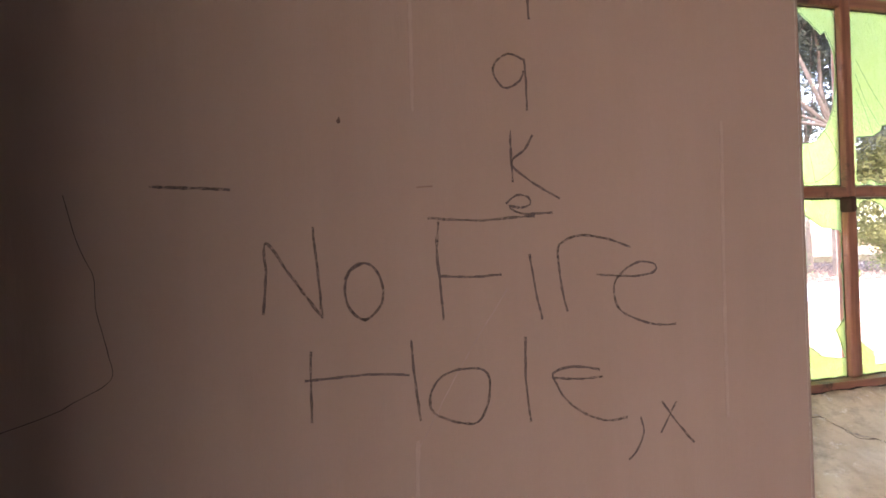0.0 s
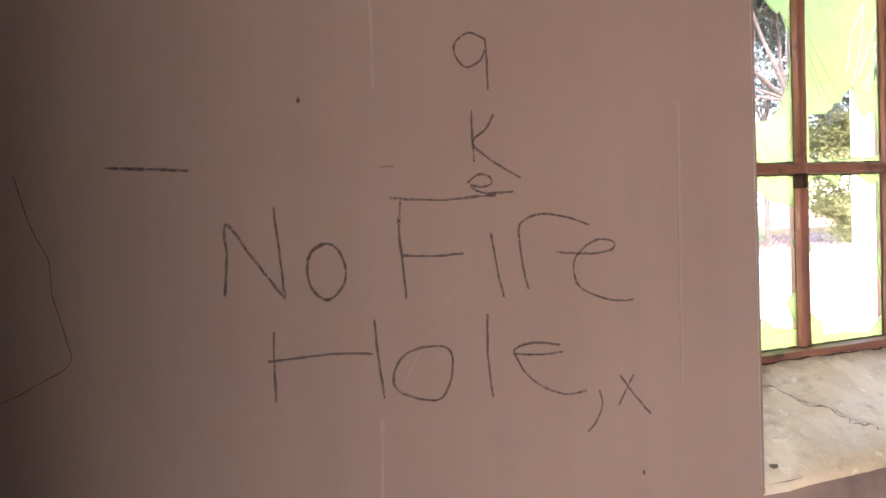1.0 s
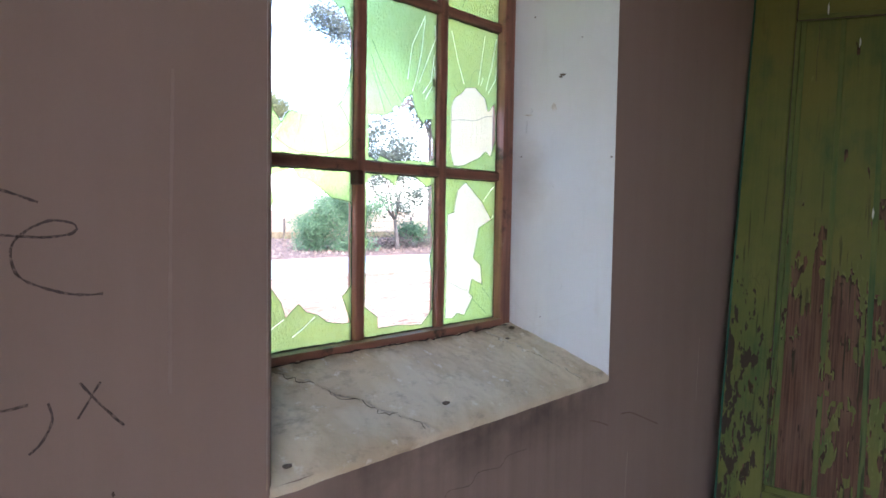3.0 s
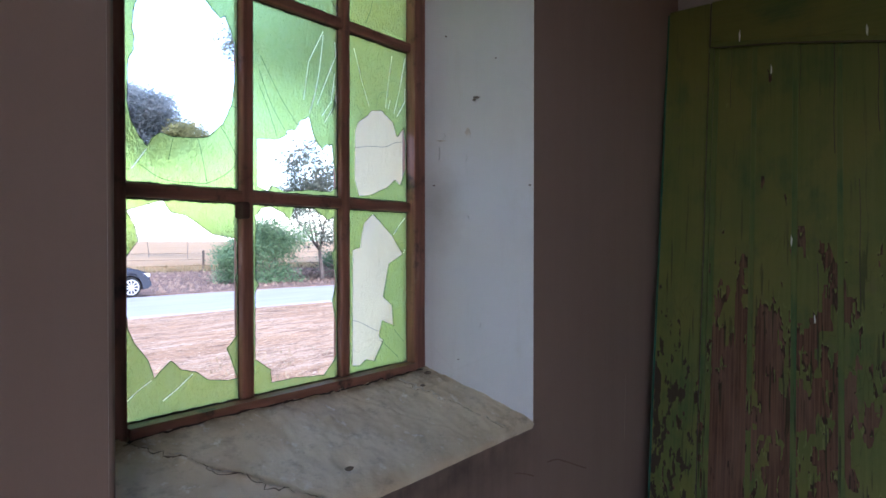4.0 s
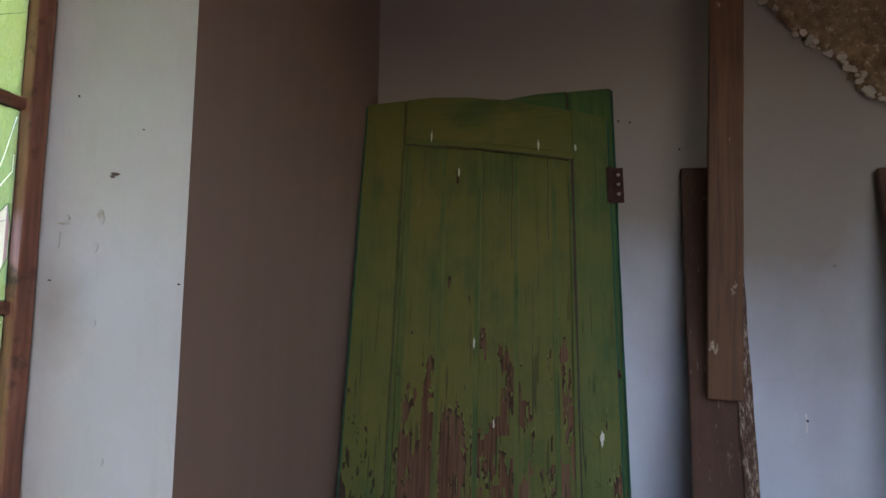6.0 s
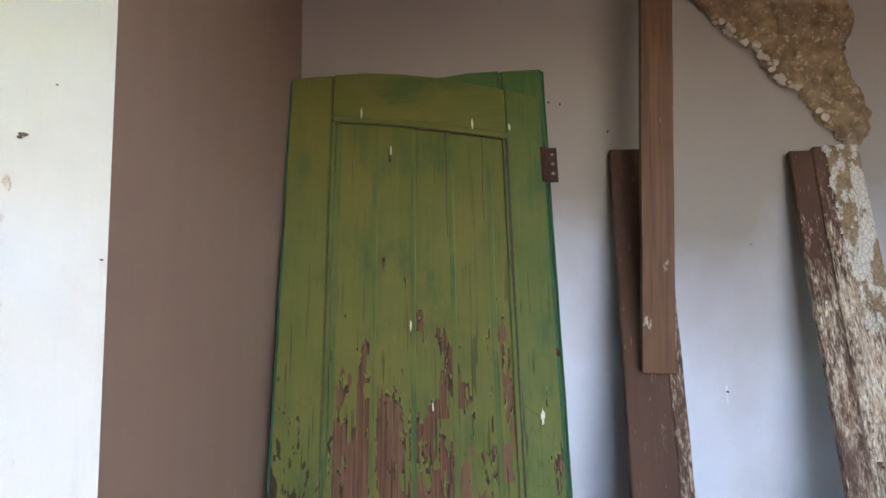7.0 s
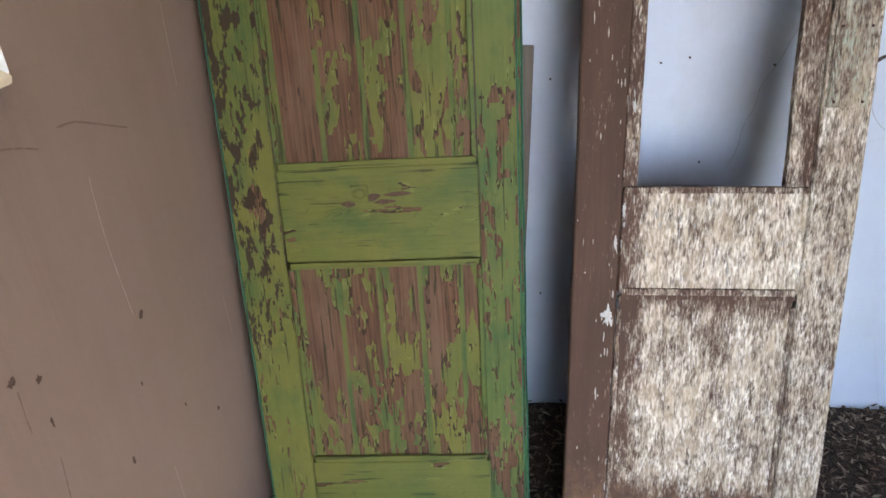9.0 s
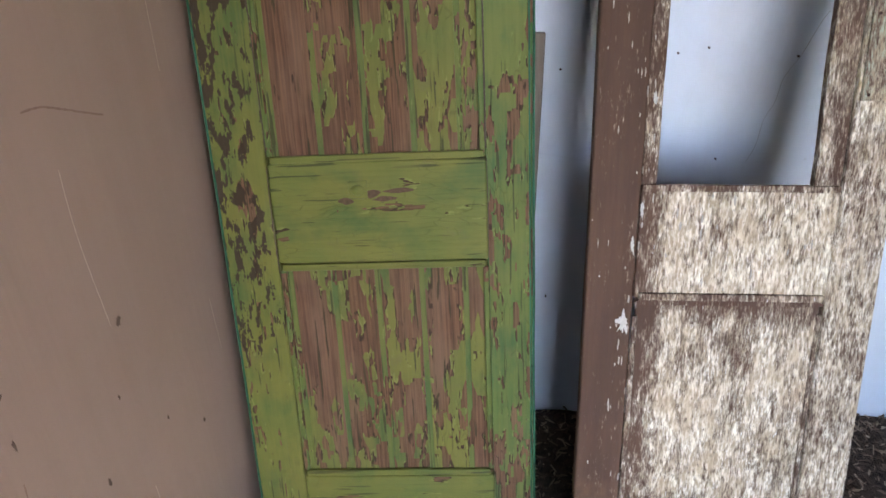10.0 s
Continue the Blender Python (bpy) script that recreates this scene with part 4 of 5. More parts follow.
STROKES.append(("letter_k", [[(-1872, 1649), (-1872, 1625), (-1871, 1600)], [(-1849, 1645), (-1858, 1631), (-1872, 1618), (-1853, 1601), (-1823, 1584)]]))
STROKES.append(("letter_y", [[(-1855, 1716), (-1871, 1721), (-1885, 1712), (-1887, 1702), (-1880, 1691), (-1873, 1689), (-1860, 1696), (-1856, 1706)], [(-1855, 1717), (-1854, 1692), (-1854, 1668)]]))
STROKES.append(("letter_i", [[(-1857, 1532), (-1852, 1500), (-1846, 1469)]]))
STROKES.append(("letter_r", [[(-1819, 1475), (-1824, 1498), (-1827, 1531), (-1822, 1542), (-1803, 1548), (-1774, 1544), (-1747, 1535)]]))
STROKES.append(("letter_e", [[(-1786, 1509), (-1743, 1506), (-1721, 1509), (-1719, 1516), (-1736, 1520), (-1755, 1512), (-1767, 1498), (-1764, 1477), (-1748, 1465), (-1721, 1456), (-1697, 1455)]]))
STROKES.append(("letter_h", [[(-2064, 1456), (-2065, 1426), (-2065, 1395)], [(-2070, 1431), (-2029, 1432), (-1999, 1431), (-1978, 1428)], [(-1975, 1459), (-1973, 1425), (-1969, 1386)]]))
STROKES.append(("letter_o", [[(-1932, 1429), (-1949, 1423), (-1959, 1408), (-1956, 1392), (-1934, 1381), (-1915, 1379), (-1904, 1396), (-1902, 1418), (-1910, 1428), (-1932, 1429)]]))
STROKES.append(("letter_l", [[(-1864, 1454), (-1865, 1414), (-1861, 1373)]]))
STROKES.append(("letter_e", [[(-1783, 1409), (-1806, 1409), (-1837, 1413), (-1830, 1420), (-1808, 1421), (-1786, 1416)], [(-1837, 1413), (-1825, 1392), (-1807, 1377), (-1782, 1366), (-1757, 1366)]]))
STROKES.append(("comma", [[(-1742, 1365), (-1739, 1350), (-1747, 1333), (-1757, 1324)]]))
STROKES.append(("cross", [[(-1717, 1378), (-1701, 1356), (-1680, 1332)], [(-1700, 1376), (-1710, 1361), (-1719, 1346)]]))
STROKES.append(("dash", [[(-2187, 1598), (-2156, 1597), (-2125, 1595)]]))
STROKES.append(("letter_y", [[(-1850, 1794), (-1849, 1755)]]))
for name, lines in STROKES:
    part(name, merge([ribbon([(x / 1000, z / 1000) for x, z in line], 0.0030, -0.0012, i) for i, line in enumerate(lines)]), PENCIL, writing)
faint = plain("faint_charcoal", (0.33, 0.235, 0.195), 0.9)
part("smudge", ribbon([(-1.972, 1.36), (-1.93, 1.43), (-1.895, 1.48), (-1.88, 1.5)], 0.0015, -0.001), faint, writing)
crack = tagged(new("wall_crack"), "thin jagged crack in pink plaster", "crack")
part("fissure", ribbon([(-2.249, 1.592), (-2.240, 1.555), (-2.230, 1.529), (-2.229, 1.511), (-2.228, 1.498), (-2.221, 1.466), (-2.220, 1.446), (-2.246, 1.431), (-2.269, 1.421), (-2.34, 1.40)], 0.0008, -0.0008, 2), GAP, crack)
part("fissure", ribbon([(-1.40, 1.118), (-1.37, 1.109), (-1.345, 1.121), (-1.31, 1.113), (-1.29, 1.128), (-1.25, 1.122), (-1.235, 1.136), (-1.19, 1.131), (-1.17, 1.145), (-1.12, 1.139), (-1.10, 1.151), (-1.05, 1.150)], 0.0009, -0.0008, 4), GAP, crack)
# paler pink that puts the ridges' lit side into their colour
RIDGE_LIT = plain("ridge_lit_pink", (0.335, 0.240, 0.190), 0.8, 0.15, 20)
rib = tagged(new("plaster_ridge"), "raised trowel ridges in the pink plaster", "ridge")
for pts in ([(-1.632, 1.663), (-1.6355, 1.5), (-1.637, 1.353)], [(-1.965, 1.79), (-1.966, 1.665)], [(-1.972, 1.368), (-1.976, 1.28)]):
    bm = ribbon(pts, 0.0042, -0.0002, 3)
    ret = bmesh.ops.extrude_face_region(bm, geom=bm.faces[:])
    for v in ret["geom"]:
        if isinstance(v, bmesh.types.BMVert):
            v.co.y -= 0.0007
    bmesh.ops.recalc_face_normals(bm, faces=bm.faces[:])
    part("ridge", bm, RIDGE_LIT, rib)

# scabs and stains on the splayed white reveal
scab = tagged(new("reveal_stain"), "flaked scabs and brown specks on the white reveal", "stain")
stain_dark, stain_tan = plain("speck_brown", (0.15, 0.12, 0.09), 0.95, 0.4, 150), plain("scab_tan", (0.62, 0.58, 0.50), 0.95, 0.35, 150, bump=0.002)
rng = random.Random(17)
SPL = (-0.788 + 0.872) / 0.176
for y, z, ry, rz, mat in ((0.091, 1.797, 0.005, 0.003, stain_dark), (0.095, 1.793, 0.003, 0.002, stain_dark), (0.105, 1.735, 0.004, 0.010, stain_tan), (0.103, 1.729, 0.0025, 0.006, REVEAL), (0.109, 1.69, 0.003, 0.007, REVEAL),
                          (0.15, 1.722, 0.008, 0.0015, stain_tan), (0.145, 1.73, 0.004, 0.005, REVEAL), (0.153, 1.70, 0.002, 0.012, REVEAL), (0.141, 1.908, 0.001, 0.0016, stain_dark), (0.06, 1.865, 0.001, 0.001, stain_dark),
                          (0.105, 1.583, 0.002, 0.004, REVEAL), (0.006, 1.64, 0.002, 0.0016, stain_dark), (0.16, 1.642, 0.002, 0.001, stain_dark), (0.12, 1.33, 0.001, 0.001, stain_dark), (0.085, 1.393, 0.002, 0.005, REVEAL)):
    ring = [(y + ry * math.cos(k * 0.4189) * rng.uniform(0.5, 1.2), z + rz * math.sin(k * 0.4189) * rng.uniform(0.5, 1.2)) for k in range(15)]
    bm = prism([(a, b) for a, b in ring], 0.0, 0.0022)
    for v in bm.verts:
        yy = v.co.x
        v.co = Vector((-0.788 - SPL * yy - 0.0016 + v.co.y, yy, v.co.z))
    bmesh.ops.recalc_face_normals(bm, faces=bm.faces[:])
    part("scab", bm, mat, scab)

# ---- the doors leaning on the white wall ----
def leaning(x, y, slope, roll):
    """Local x runs along the wall, z up the face, -y into the room."""
    a = math.atan(slope)
    s, c = math.sin(a), math.cos(a)
    m = Matrix(((0, c, s, x), (-1, 0, 0, y), (0, -s, c, 0), (0, 0, 0, 1)))
    return m @ Matrix.Rotation(radians(roll), 4, "Y")


def mirror(bm, width, flip):
    if flip:
        for v in bm.verts:
            v.co.x = width - v.co.x
        bmesh.ops.reverse_faces(bm, faces=bm.faces[:])
    return bm


def strip(x0, x1, y0, y1, z0, z1):
    return block(x0, x1, y0, y1, z0, z1, min(0.0025, 0.3 * (y1 - y0)), 0.0006, 6)


def green_leaf(label, m, flip=False, paint=None):
    """One leaf of an arched pair of doors: stiles, rails, and tongued boards in the panels."""
    W, T = 0.585, 0.035
    up, left, rail, boards, bead = paint or (GREEN_UP, GREEN_LEFT, GREEN_RAIL, GREEN_BOARD, GREEN_BEAD)
    door = thing("panelled_door", label, "door", m, "green door leaves")
    put = lambda name, bm, mat, text="": part(name, mirror(bm, W, flip), mat, door, text)
    put("stile", block(0, 0.100, 0, T, 0, 2.181, 0.004, 0.0012, 24), left)
    put("worn_edge", block(-0.005, -0.0005, 0.003, T - 0.002, 0.002, 2.176, 0.002, 0.0012, 24), TEAL, "teal undercoat on the door's edge")
    put("worn_edge", block(W + 0.0005, W + 0.004, 0.006, T - 0.002, 0.002, 2.078, 0.0015, 0.0010, 24), TEAL, "teal undercoat on the door's edge")
    put("stile", prism([(0.509, 0), (W, 0), (W, 2.085), (0.55, 2.099), (0.509, 2.112)], 0.0005, T), up)
    top = [(0.1035, 2.074), (0.16, 2.066), (0.26, 2.052), (0.39, 2.027), (0.508, 2.001), (0.508, 2.113), (0.43, 2.136), (0.351, 2.158), (0.26, 2.175), (0.175, 2.184), (0.1035, 2.184)]
    bm = prism(top, 0.001, T - 0.001)
    bmesh.ops.bevel(bm, geom=[e for e in bm.edges if abs(e.verts[0].co.y - e.verts[1].co.y) < 1e-5], offset=0.003, segments=1, affect="EDGES")
    put("arched_top_rail", bm, rail if paint else GREEN_TOP)
    put("lock_rail", block(0.1005, 0.5085, 0.001, T - 0.001, 0.732, 0.928, 0.004, 0.0012, 8), rail)
    put("bottom_rail", block(0.1005, 0.5085, 0.001, T - 0.001, 0.004, 0.247, 0.004, 0.0012, 8), rail)
    edges = [0.103, 0.118, 0.204, 0.290, 0.377, 0.462, 0.506]
    for z0, z1 in ((0.247, 0.732), (0.928, 2.06)):
        for i in range(6):
            a, b = edges[i] + 0.0008, edges[i + 1] - 0.0008
            zt = z1 if z1 < 1 else 2.081 - 0.19 * (b - 0.1)
            put("board", block(a, b, 0.0115 + 0.001 * (i % 2), 0.026, z0 - 0.002, zt, 0.0025, 0.0008, 14), boards)
        for x in edges[1:6]:
            zt = z1 if z1 < 1 else 2.072 - 0.19 * (x - 0.1)
            put("bead", block(x - 0.0055, x + 0.0055, 0.0101, 0.016, z0, zt, 0.0016, 0.0004, 10), bead)
    for z in (0.252, 0.722, 0.933):
        put("moulding", strip(0.106, 0.503, 0.003, 0.0125, z - 0.006, z + 0.008), rail)
    for x, z0, z1 in ((0.104, 0.260, 0.716), (0.5, 0.260, 0.716), (0.104, 0.941, 2.06), (0.499, 0.941, 1.995)):
        put("moulding", strip(x - 0.003, x + 0.008, 0.004, 0.0125, z0, z1), up)
    gap = [(0.1006, 2.066), (0.1034, 2.066), (0.1034, 2.18), (0.1006, 2.18)]
    put("joint_gap", prism(gap, 0.004, T - 0.004), GAP)
    put("joint_gap", ribbon([(0.5065, 1.99), (0.5075, 1.7), (0.506, 1.45), (0.5075, 1.2), (0.507, 0.943)], 0.0042, 0.0025, 2), GAP)
    put("joint_gap", ribbon([(0.5035, 1.99), (0.505, 1.86), (0.5045, 1.70), (0.5065, 1.52), (0.5065, 1.42)], 0.0050, 0.0022, 12), GAP)
    for x, z0, z1, w in ((0.367, 1.76, 2.018, 0.0020), (0.4485, 1.80, 2.0, 0.0022), (0.152, 1.90, 2.05, 0.0012), (0.300, 1.86, 2.035, 0.0012), (0.335, 1.30, 1.52, 0.0014), (0.412, 1.42, 1.70, 0.0014)):
        put("board_check", ribbon([(x, z1), (x + 0.0015, z1 * 0.7 + z0 * 0.3), (x - 0.001, z1 * 0.35 + z0 * 0.65), (x + 0.0008, z0)], w, 0.0099, 3), GAP)
    put("joint_gap", ribbon([(0.1015, 2.05), (0.1025, 1.6), (0.101, 1.3), (0.1025, 0.943)], 0.0025, 0.0025, 4), GAP)
    put("joint_gap", ribbon([(0.5085, 0.923), (0.5095, 0.832), (0.5085, 0.734)], 0.0025, -0.0006, 5), GAP)
    put("joint_gap", ribbon([(0.1005, 0.923), (0.0995, 0.832), (0.1010, 0.734)], 0.0025, -0.0006, 6), GAP)
    under = [(0.104, 2.074), (0.16, 2.066), (0.26, 2.052), (0.39, 2.027), (0.507, 2.001)]
    put("arched_bead", prism(under + [(x, z - 0.013) for x, z in under[::-1]], 0.0025, 0.014), rail)
    put("joint_gap", ribbon([(x, z - 0.0135) for x, z in under], 0.004, 0.0022, 8), GAP)
    return door


front = green_leaf("tall arched green door leaf with peeling paint, leaning on wall", leaning(-0.53, -0.075, 0.21, -1.87))
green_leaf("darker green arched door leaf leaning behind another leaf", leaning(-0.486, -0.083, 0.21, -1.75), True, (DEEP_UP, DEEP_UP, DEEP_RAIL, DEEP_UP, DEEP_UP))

hinge = part("hinge", block(0.570, 0.616, 0.006, 0.010, 1.878, 1.961, 0.001), RUST, front, "rusty red iron butt hinge")
part("knuckle", block(0.580, 0.592, -0.006, 0.006, 1.878, 1.961, 0.003), RUST, hinge)
for z in (1.898, 1.921, 1.944):
    bm = bmesh.new()
    bmesh.ops.create_cone(bm, cap_ends=True, segments=10, radius1=0.0045, radius2=0.003, depth=0.003, matrix=Matrix.Translation((0.605, 0.0048, z)) @ Matrix.Rotation(radians(90), 4, "X"))
    part("screw", bm, STEEL, hinge)
bm = bmesh.new()
bmesh.ops.create_uvsphere(bm, u_segments=20, v_segments=10, radius=1)
for v in bm.verts:
    v.co = Vector((0.268 + v.co.x * 0.014, -0.001 + v.co.y * 0.006, 0.875 + v.co.z * 0.011))
lock = part("keyhole_cover", bm, GREEN_RAIL, front, "painted-over keyhole cover", True)
part("rim", block(0.250, 0.286, -0.0025, 0.002, 0.858, 0.893, 0.002), GREEN_RAIL, lock)
BARE = plain("bare_brown_wood", (0.105, 0.058, 0.040), 0.85, 0.45, 160, bump=0.001)
for x, z, w, h in ((0.244, 0.854, 0.02, 0.008), (0.292, 0.867, 0.022, 0.009), (0.315, 0.857, 0.03, 0.006), (0.345, 0.872, 0.035, 0.006)):
    pts = [(x + w * math.cos(a) * (0.75 + 0.5 * noise.noise(Vector((a, x * 40, 0)))), z + h * math.sin(a) * (0.75 + 0.6 * noise.noise(Vector((a * 2, z * 40, 3))))) for a in [k * 0.4189 for k in range(15)]]
    part("bare_patch", prism(pts, -0.0004, 0.001), BARE, front)
drip = plain("white_drip", (0.66, 0.65, 0.60), 0.8, 0.2, 200)
for x, z, sx, sz in ((0.171, 2.075, 0.0025, 0.016), (0.43, 2.03, 0.0025, 0.014), (0.514, 2.015, 0.003, 0.012), (0.55, 1.375, 0.0045, 0.018), (0.285, 1.57, 0.0025, 0.012), (0.24, 1.98, 0.0018, 0.014), (0.33, 1.40, 0.002, 0.01)):
    pts = [(x + sx * math.cos(a) * (0.8 + 0.6 * noise.noise(Vector((a, x * 90, 0)))), z + sz * math.sin(a) * (0.8 + 0.6 * noise.noise(Vector((a * 2, z * 90, 3))))) for a in [k * 0.4189 for k in range(15)]]
    y = 0.0085 if z < 1.99 and 0.11 < x < 0.5 else -0.0006
    part("paint_drip", prism(pts, y, y + 0.004), drip, front)
bm = merge([block(0.583, 0.590, 0.004, 0.03, 1.50, 1.512, 0.002), block(0.586, 0.592, -0.004, 0.012, 1.495, 1.505, 0.002)])
part("bent_nail", bm, RUST, front)

board = thing("loose_board", "short narrow grey board propped behind green door", "board", leaning(-0.235, -0.597, 0.10, 0.9))
part("plank", block(0, 0.055, 0, 0.018, 0, 1.105, 0.002, 0.001, 8), OLD, board)


def brown_door():
    W, T = 0.543, 0.030
    door = thing("glazed_door", "weathered brown door frame with empty glazing, leaning on wall", "door", leaning(-0.580, -0.737, 0.28, 0.55))
    part("stile", block(0, 0.092, 0, T, 0, 2.025, 0.005, 0.0015, 26), BROWN, door, "faded brown paint")
    part("stile", block(0.452, W, 0, T, 0, 2.022, 0.005, 0.0015, 26), BROWN_FADED, door, "chalky white streaked stile")
    part("rebate", block(0.0925, 0.121, 0.006, T - 0.004, 0.9020, 2.018, 0.003, 0.002, 40), BROWN_MID, door)
    part("rebate", block(0.403, 0.4515, 0.006, T - 0.004, 0.9020, 2.015, 0.003, 0.002, 40), BROWN_MID, door)
    part("lock_rail", block(0.0925, 0.4515, 0.001, T - 0.001, 0.6850, 0.9020, 0.004, 0.0015, 10), BROWN_WORN, door)
    part("rail_edge", block(0.095, 0.45, -0.0015, 0.006, 0.8910, 0.9045, 0.003, 0.0015, 10), BROWN_MID, door)
    part("bottom_rail", block(0.0925, 0.4515, 0.001, T - 0.001, 0.002, 0.190, 0.004, 0.0015, 10), BROWN_MID, door)
    part("panel", block(0.1, 0.445, 0.0065, 0.02, 0.18, 0.6970, 0.002, 0.001, 12), BROWN_PANEL, door)
    lip = [(0.097, 0.672), (0.44, 0.673), (0.450, 0.676), (0.436, 0.6850), (0.43, 0.6930), (0.115, 0.6930), (0.108, 0.6850), (0.094, 0.676)]
    part("panel_moulding", prism(lip, 0.001, 0.011), BROWN_BAND, door)
    part("panel_moulding", block(0.10, 0.445, -0.006, 0.004, 0.6830, 0.6970, 0.003, 0.001, 10), BROWN_MID, door)
    part("panel_moulding", block(0.0935, 0.104, 0.003, 0.011, 0.195, 0.6490, 0.003, 0.001, 10), BROWN_MID, door)
    part("panel_moulding", block(0.440, 0.4505, 0.003, 0.011, 0.195, 0.6570, 0.003, 0.001, 10), BROWN_MID, door)
    part("panel_moulding", block(0.105, 0.44, 0.003, 0.011, 0.188, 0.203, 0.003, 0.001, 10), BROWN_MID, door)
    plate = part("cover_plate", block(0.457, 0.530, -0.006, 0.0, 1.055, 1.335, 0.002, 0.001, 8), PLATE, door, "grey-green painted patch board")
    for x in (0.468, 0.520):
        for z in (1.065, 1.20, 1.325):
            bm = bmesh.new()
            bmesh.ops.create_cone(bm, cap_ends=True, segments=8, radius1=0.003, radius2=0.002, depth=0.003, matrix=Matrix.Translation((x, -0.007, z)) @ Matrix.Rotation(radians(90), 4, "X"))
            part("nail_head", bm, RUST, plate)
    # crazed whitewashed clay stuck on the stile's upper end
    bm = bmesh.new()
    grid = {}
    for i in range(26):
        for k in range(96):
            x, z = 0.460 + 0.0036 * i, 1.575 + 0.0047 * k
            left = 0.474 + 0.055 * max(0.0, 1.9 - z) + 0.014 * noise.noise(Vector((z * 34, 0, 0))) + 0.006 * noise.noise(Vector((z * 120, 3, 0)))
            d = min(x - left, 0.552 - x, (z - 1.585) * 0.6)
            if d < 0:
                continue
            p = Vector((x, 0, z))
            y = -min(1.0, d / 0.007) ** 0.6 * (0.006 + 0.004 * noise.noise(p * 60) + 0.003 * noise.noise(p * 140)) + 0.0005
            grid[i, k] = bm.verts.new((x, min(y, 0.0005), z))
    for i, k in list(grid):
        quad = [(i, k), (i + 1, k), (i + 1, k + 1), (i, k + 1)]
        if all(v in grid for v in quad):
            bm.faces.new([grid[v] for v in quad])
    part("plaster_daub", bm, daub(), door, "crazed whitish clay stuck on the stile", True)
    for x, z, sx, sz in ((0.075, 0.635, 0.012, 0.026), (0.083, 0.79, 0.005, 0.02), (0.096, 0.86, 0.005, 0.022), (0.53, 1.62, 0.008, 0.04), (0.105, 1.06, 0.006, 0.013)):
        pts = [(x + sx * math.cos(a) * k, z + sz * math.sin(a) * k) for a, k in [(i * 0.2244, 0.35 + 0.75 * abs(noise.noise(Vector((i * 1.7, x * 90, z * 40)))) * 2) for i in range(28)]]
        part("white_splash", prism(pts, -0.0006, 0.001), plain("splash", (0.62, 0.60, 0.56), 0.9, 0.3, 200), door)
    lime = plain("lime_fleck", (0.46, 0.42, 0.375), 0.9, 0.35, 220)
    rng = random.Random(44)
    for i in range(64):
        if i < 34:
            x, z = rng.gauss(0.088, 0.016), rng.uniform(0.20, 1.25)
        elif i < 48:
            x, z = rng.uniform(0.01, 0.075), rng.uniform(0.1, 1.6)
        else:
            x, z = rng.uniform(0.12, 0.44), rng.uniform(0.70, 0.89)
        sx, sz = rng.uniform(0.0008, 0.0022), rng.uniform(0.003, 0.011)
        loop = [(x + sx * math.cos(a) * rng.uniform(0.5, 1.2), z + sz * math.sin(a) * rng.uniform(0.5, 1.2)) for a in [k * 0.5236 for k in range(12)]]
        y = 0.0045 if 0.0925 < x < 0.121 and z > 0.9 else -0.0012
        part("white_splash", prism(loop, y, y + 0.003), lime, door)
    return door


brown_door()
plank = thing("hanging_plank", "brown timber plank hanging from the ceiling, spattered end", "plank", Matrix.Translation((-0.186, -0.782, 1.446)) @ Matrix.Rotation(radians(1.5), 4, "X"))
part("board", block(-0.022, 0.0, -0.066, 0.0, 0.0, 1.503, 0.002, 0.001, 16), PLANK, plank)

# small marks on the walls
marks = tagged(new("wall_nail"), "small rusty nails in the white wall", "nail")
for y, z in ((-0.717, 0.403), (-0.717, 0.996), (-0.965, 1.028), (-1.028, 1.039), (-1.086, 0.786), (-1.218, 1.019), (-0.758, 2.0), (-0.619, 2.076), (-0.646, 2.071), (-1.01, 1.386)):
    bm = bmesh.new()
    bmesh.ops.create_cone(bm, cap_ends=True, segments=8, radius1=0.0025, radius2=0.0016, depth=0.007, matrix=Matrix.Translation((-0.003, y, z)) @ Matrix.Rotation(radians(90), 4, "Y"))
    part("nail", bm, RUST, marks)


def on_door_wall(points, width):
    bm = ribbon(points, width, -0.0008, 6)
    for v in bm.verts:
        v.co = Vector((v.co.y, v.co.x, v.co.z))
    return bm


white_crack = tagged(new("wall_crack"), "hairline cracks in the bluish white plaster", "crack")
hair = plain("hairline", (0.36, 0.35, 0.36), 0.9)
for pts in ([(-1.262, 1.11), (-1.249, 1.084), (-1.225, 1.02), (-1.2, 0.972), (-1.193, 0.92), (-1.177, 0.878), (-1.172, 0.82), (-1.158, 0.778)],
            [(-1.437, 1.019), (-1.452, 0.97), (-1.459, 0.915), (-1.48, 0.88), (-1.503, 0.86)]):
    part("fissure", on_door_wall(pts, 0.0016), hair, white_crack)
part("chip", on_door_wall([(-1.437, 1.019), (-1.455, 1.031), (-1.475, 1.033)], 0.012), GAP, white_crack)
part("smear", on_door_wall([(-1.009, 1.40), (-1.010, 1.36)], 0.004), plain("white_smear", (0.82, 0.82, 0.82), 0.8), white_crack)

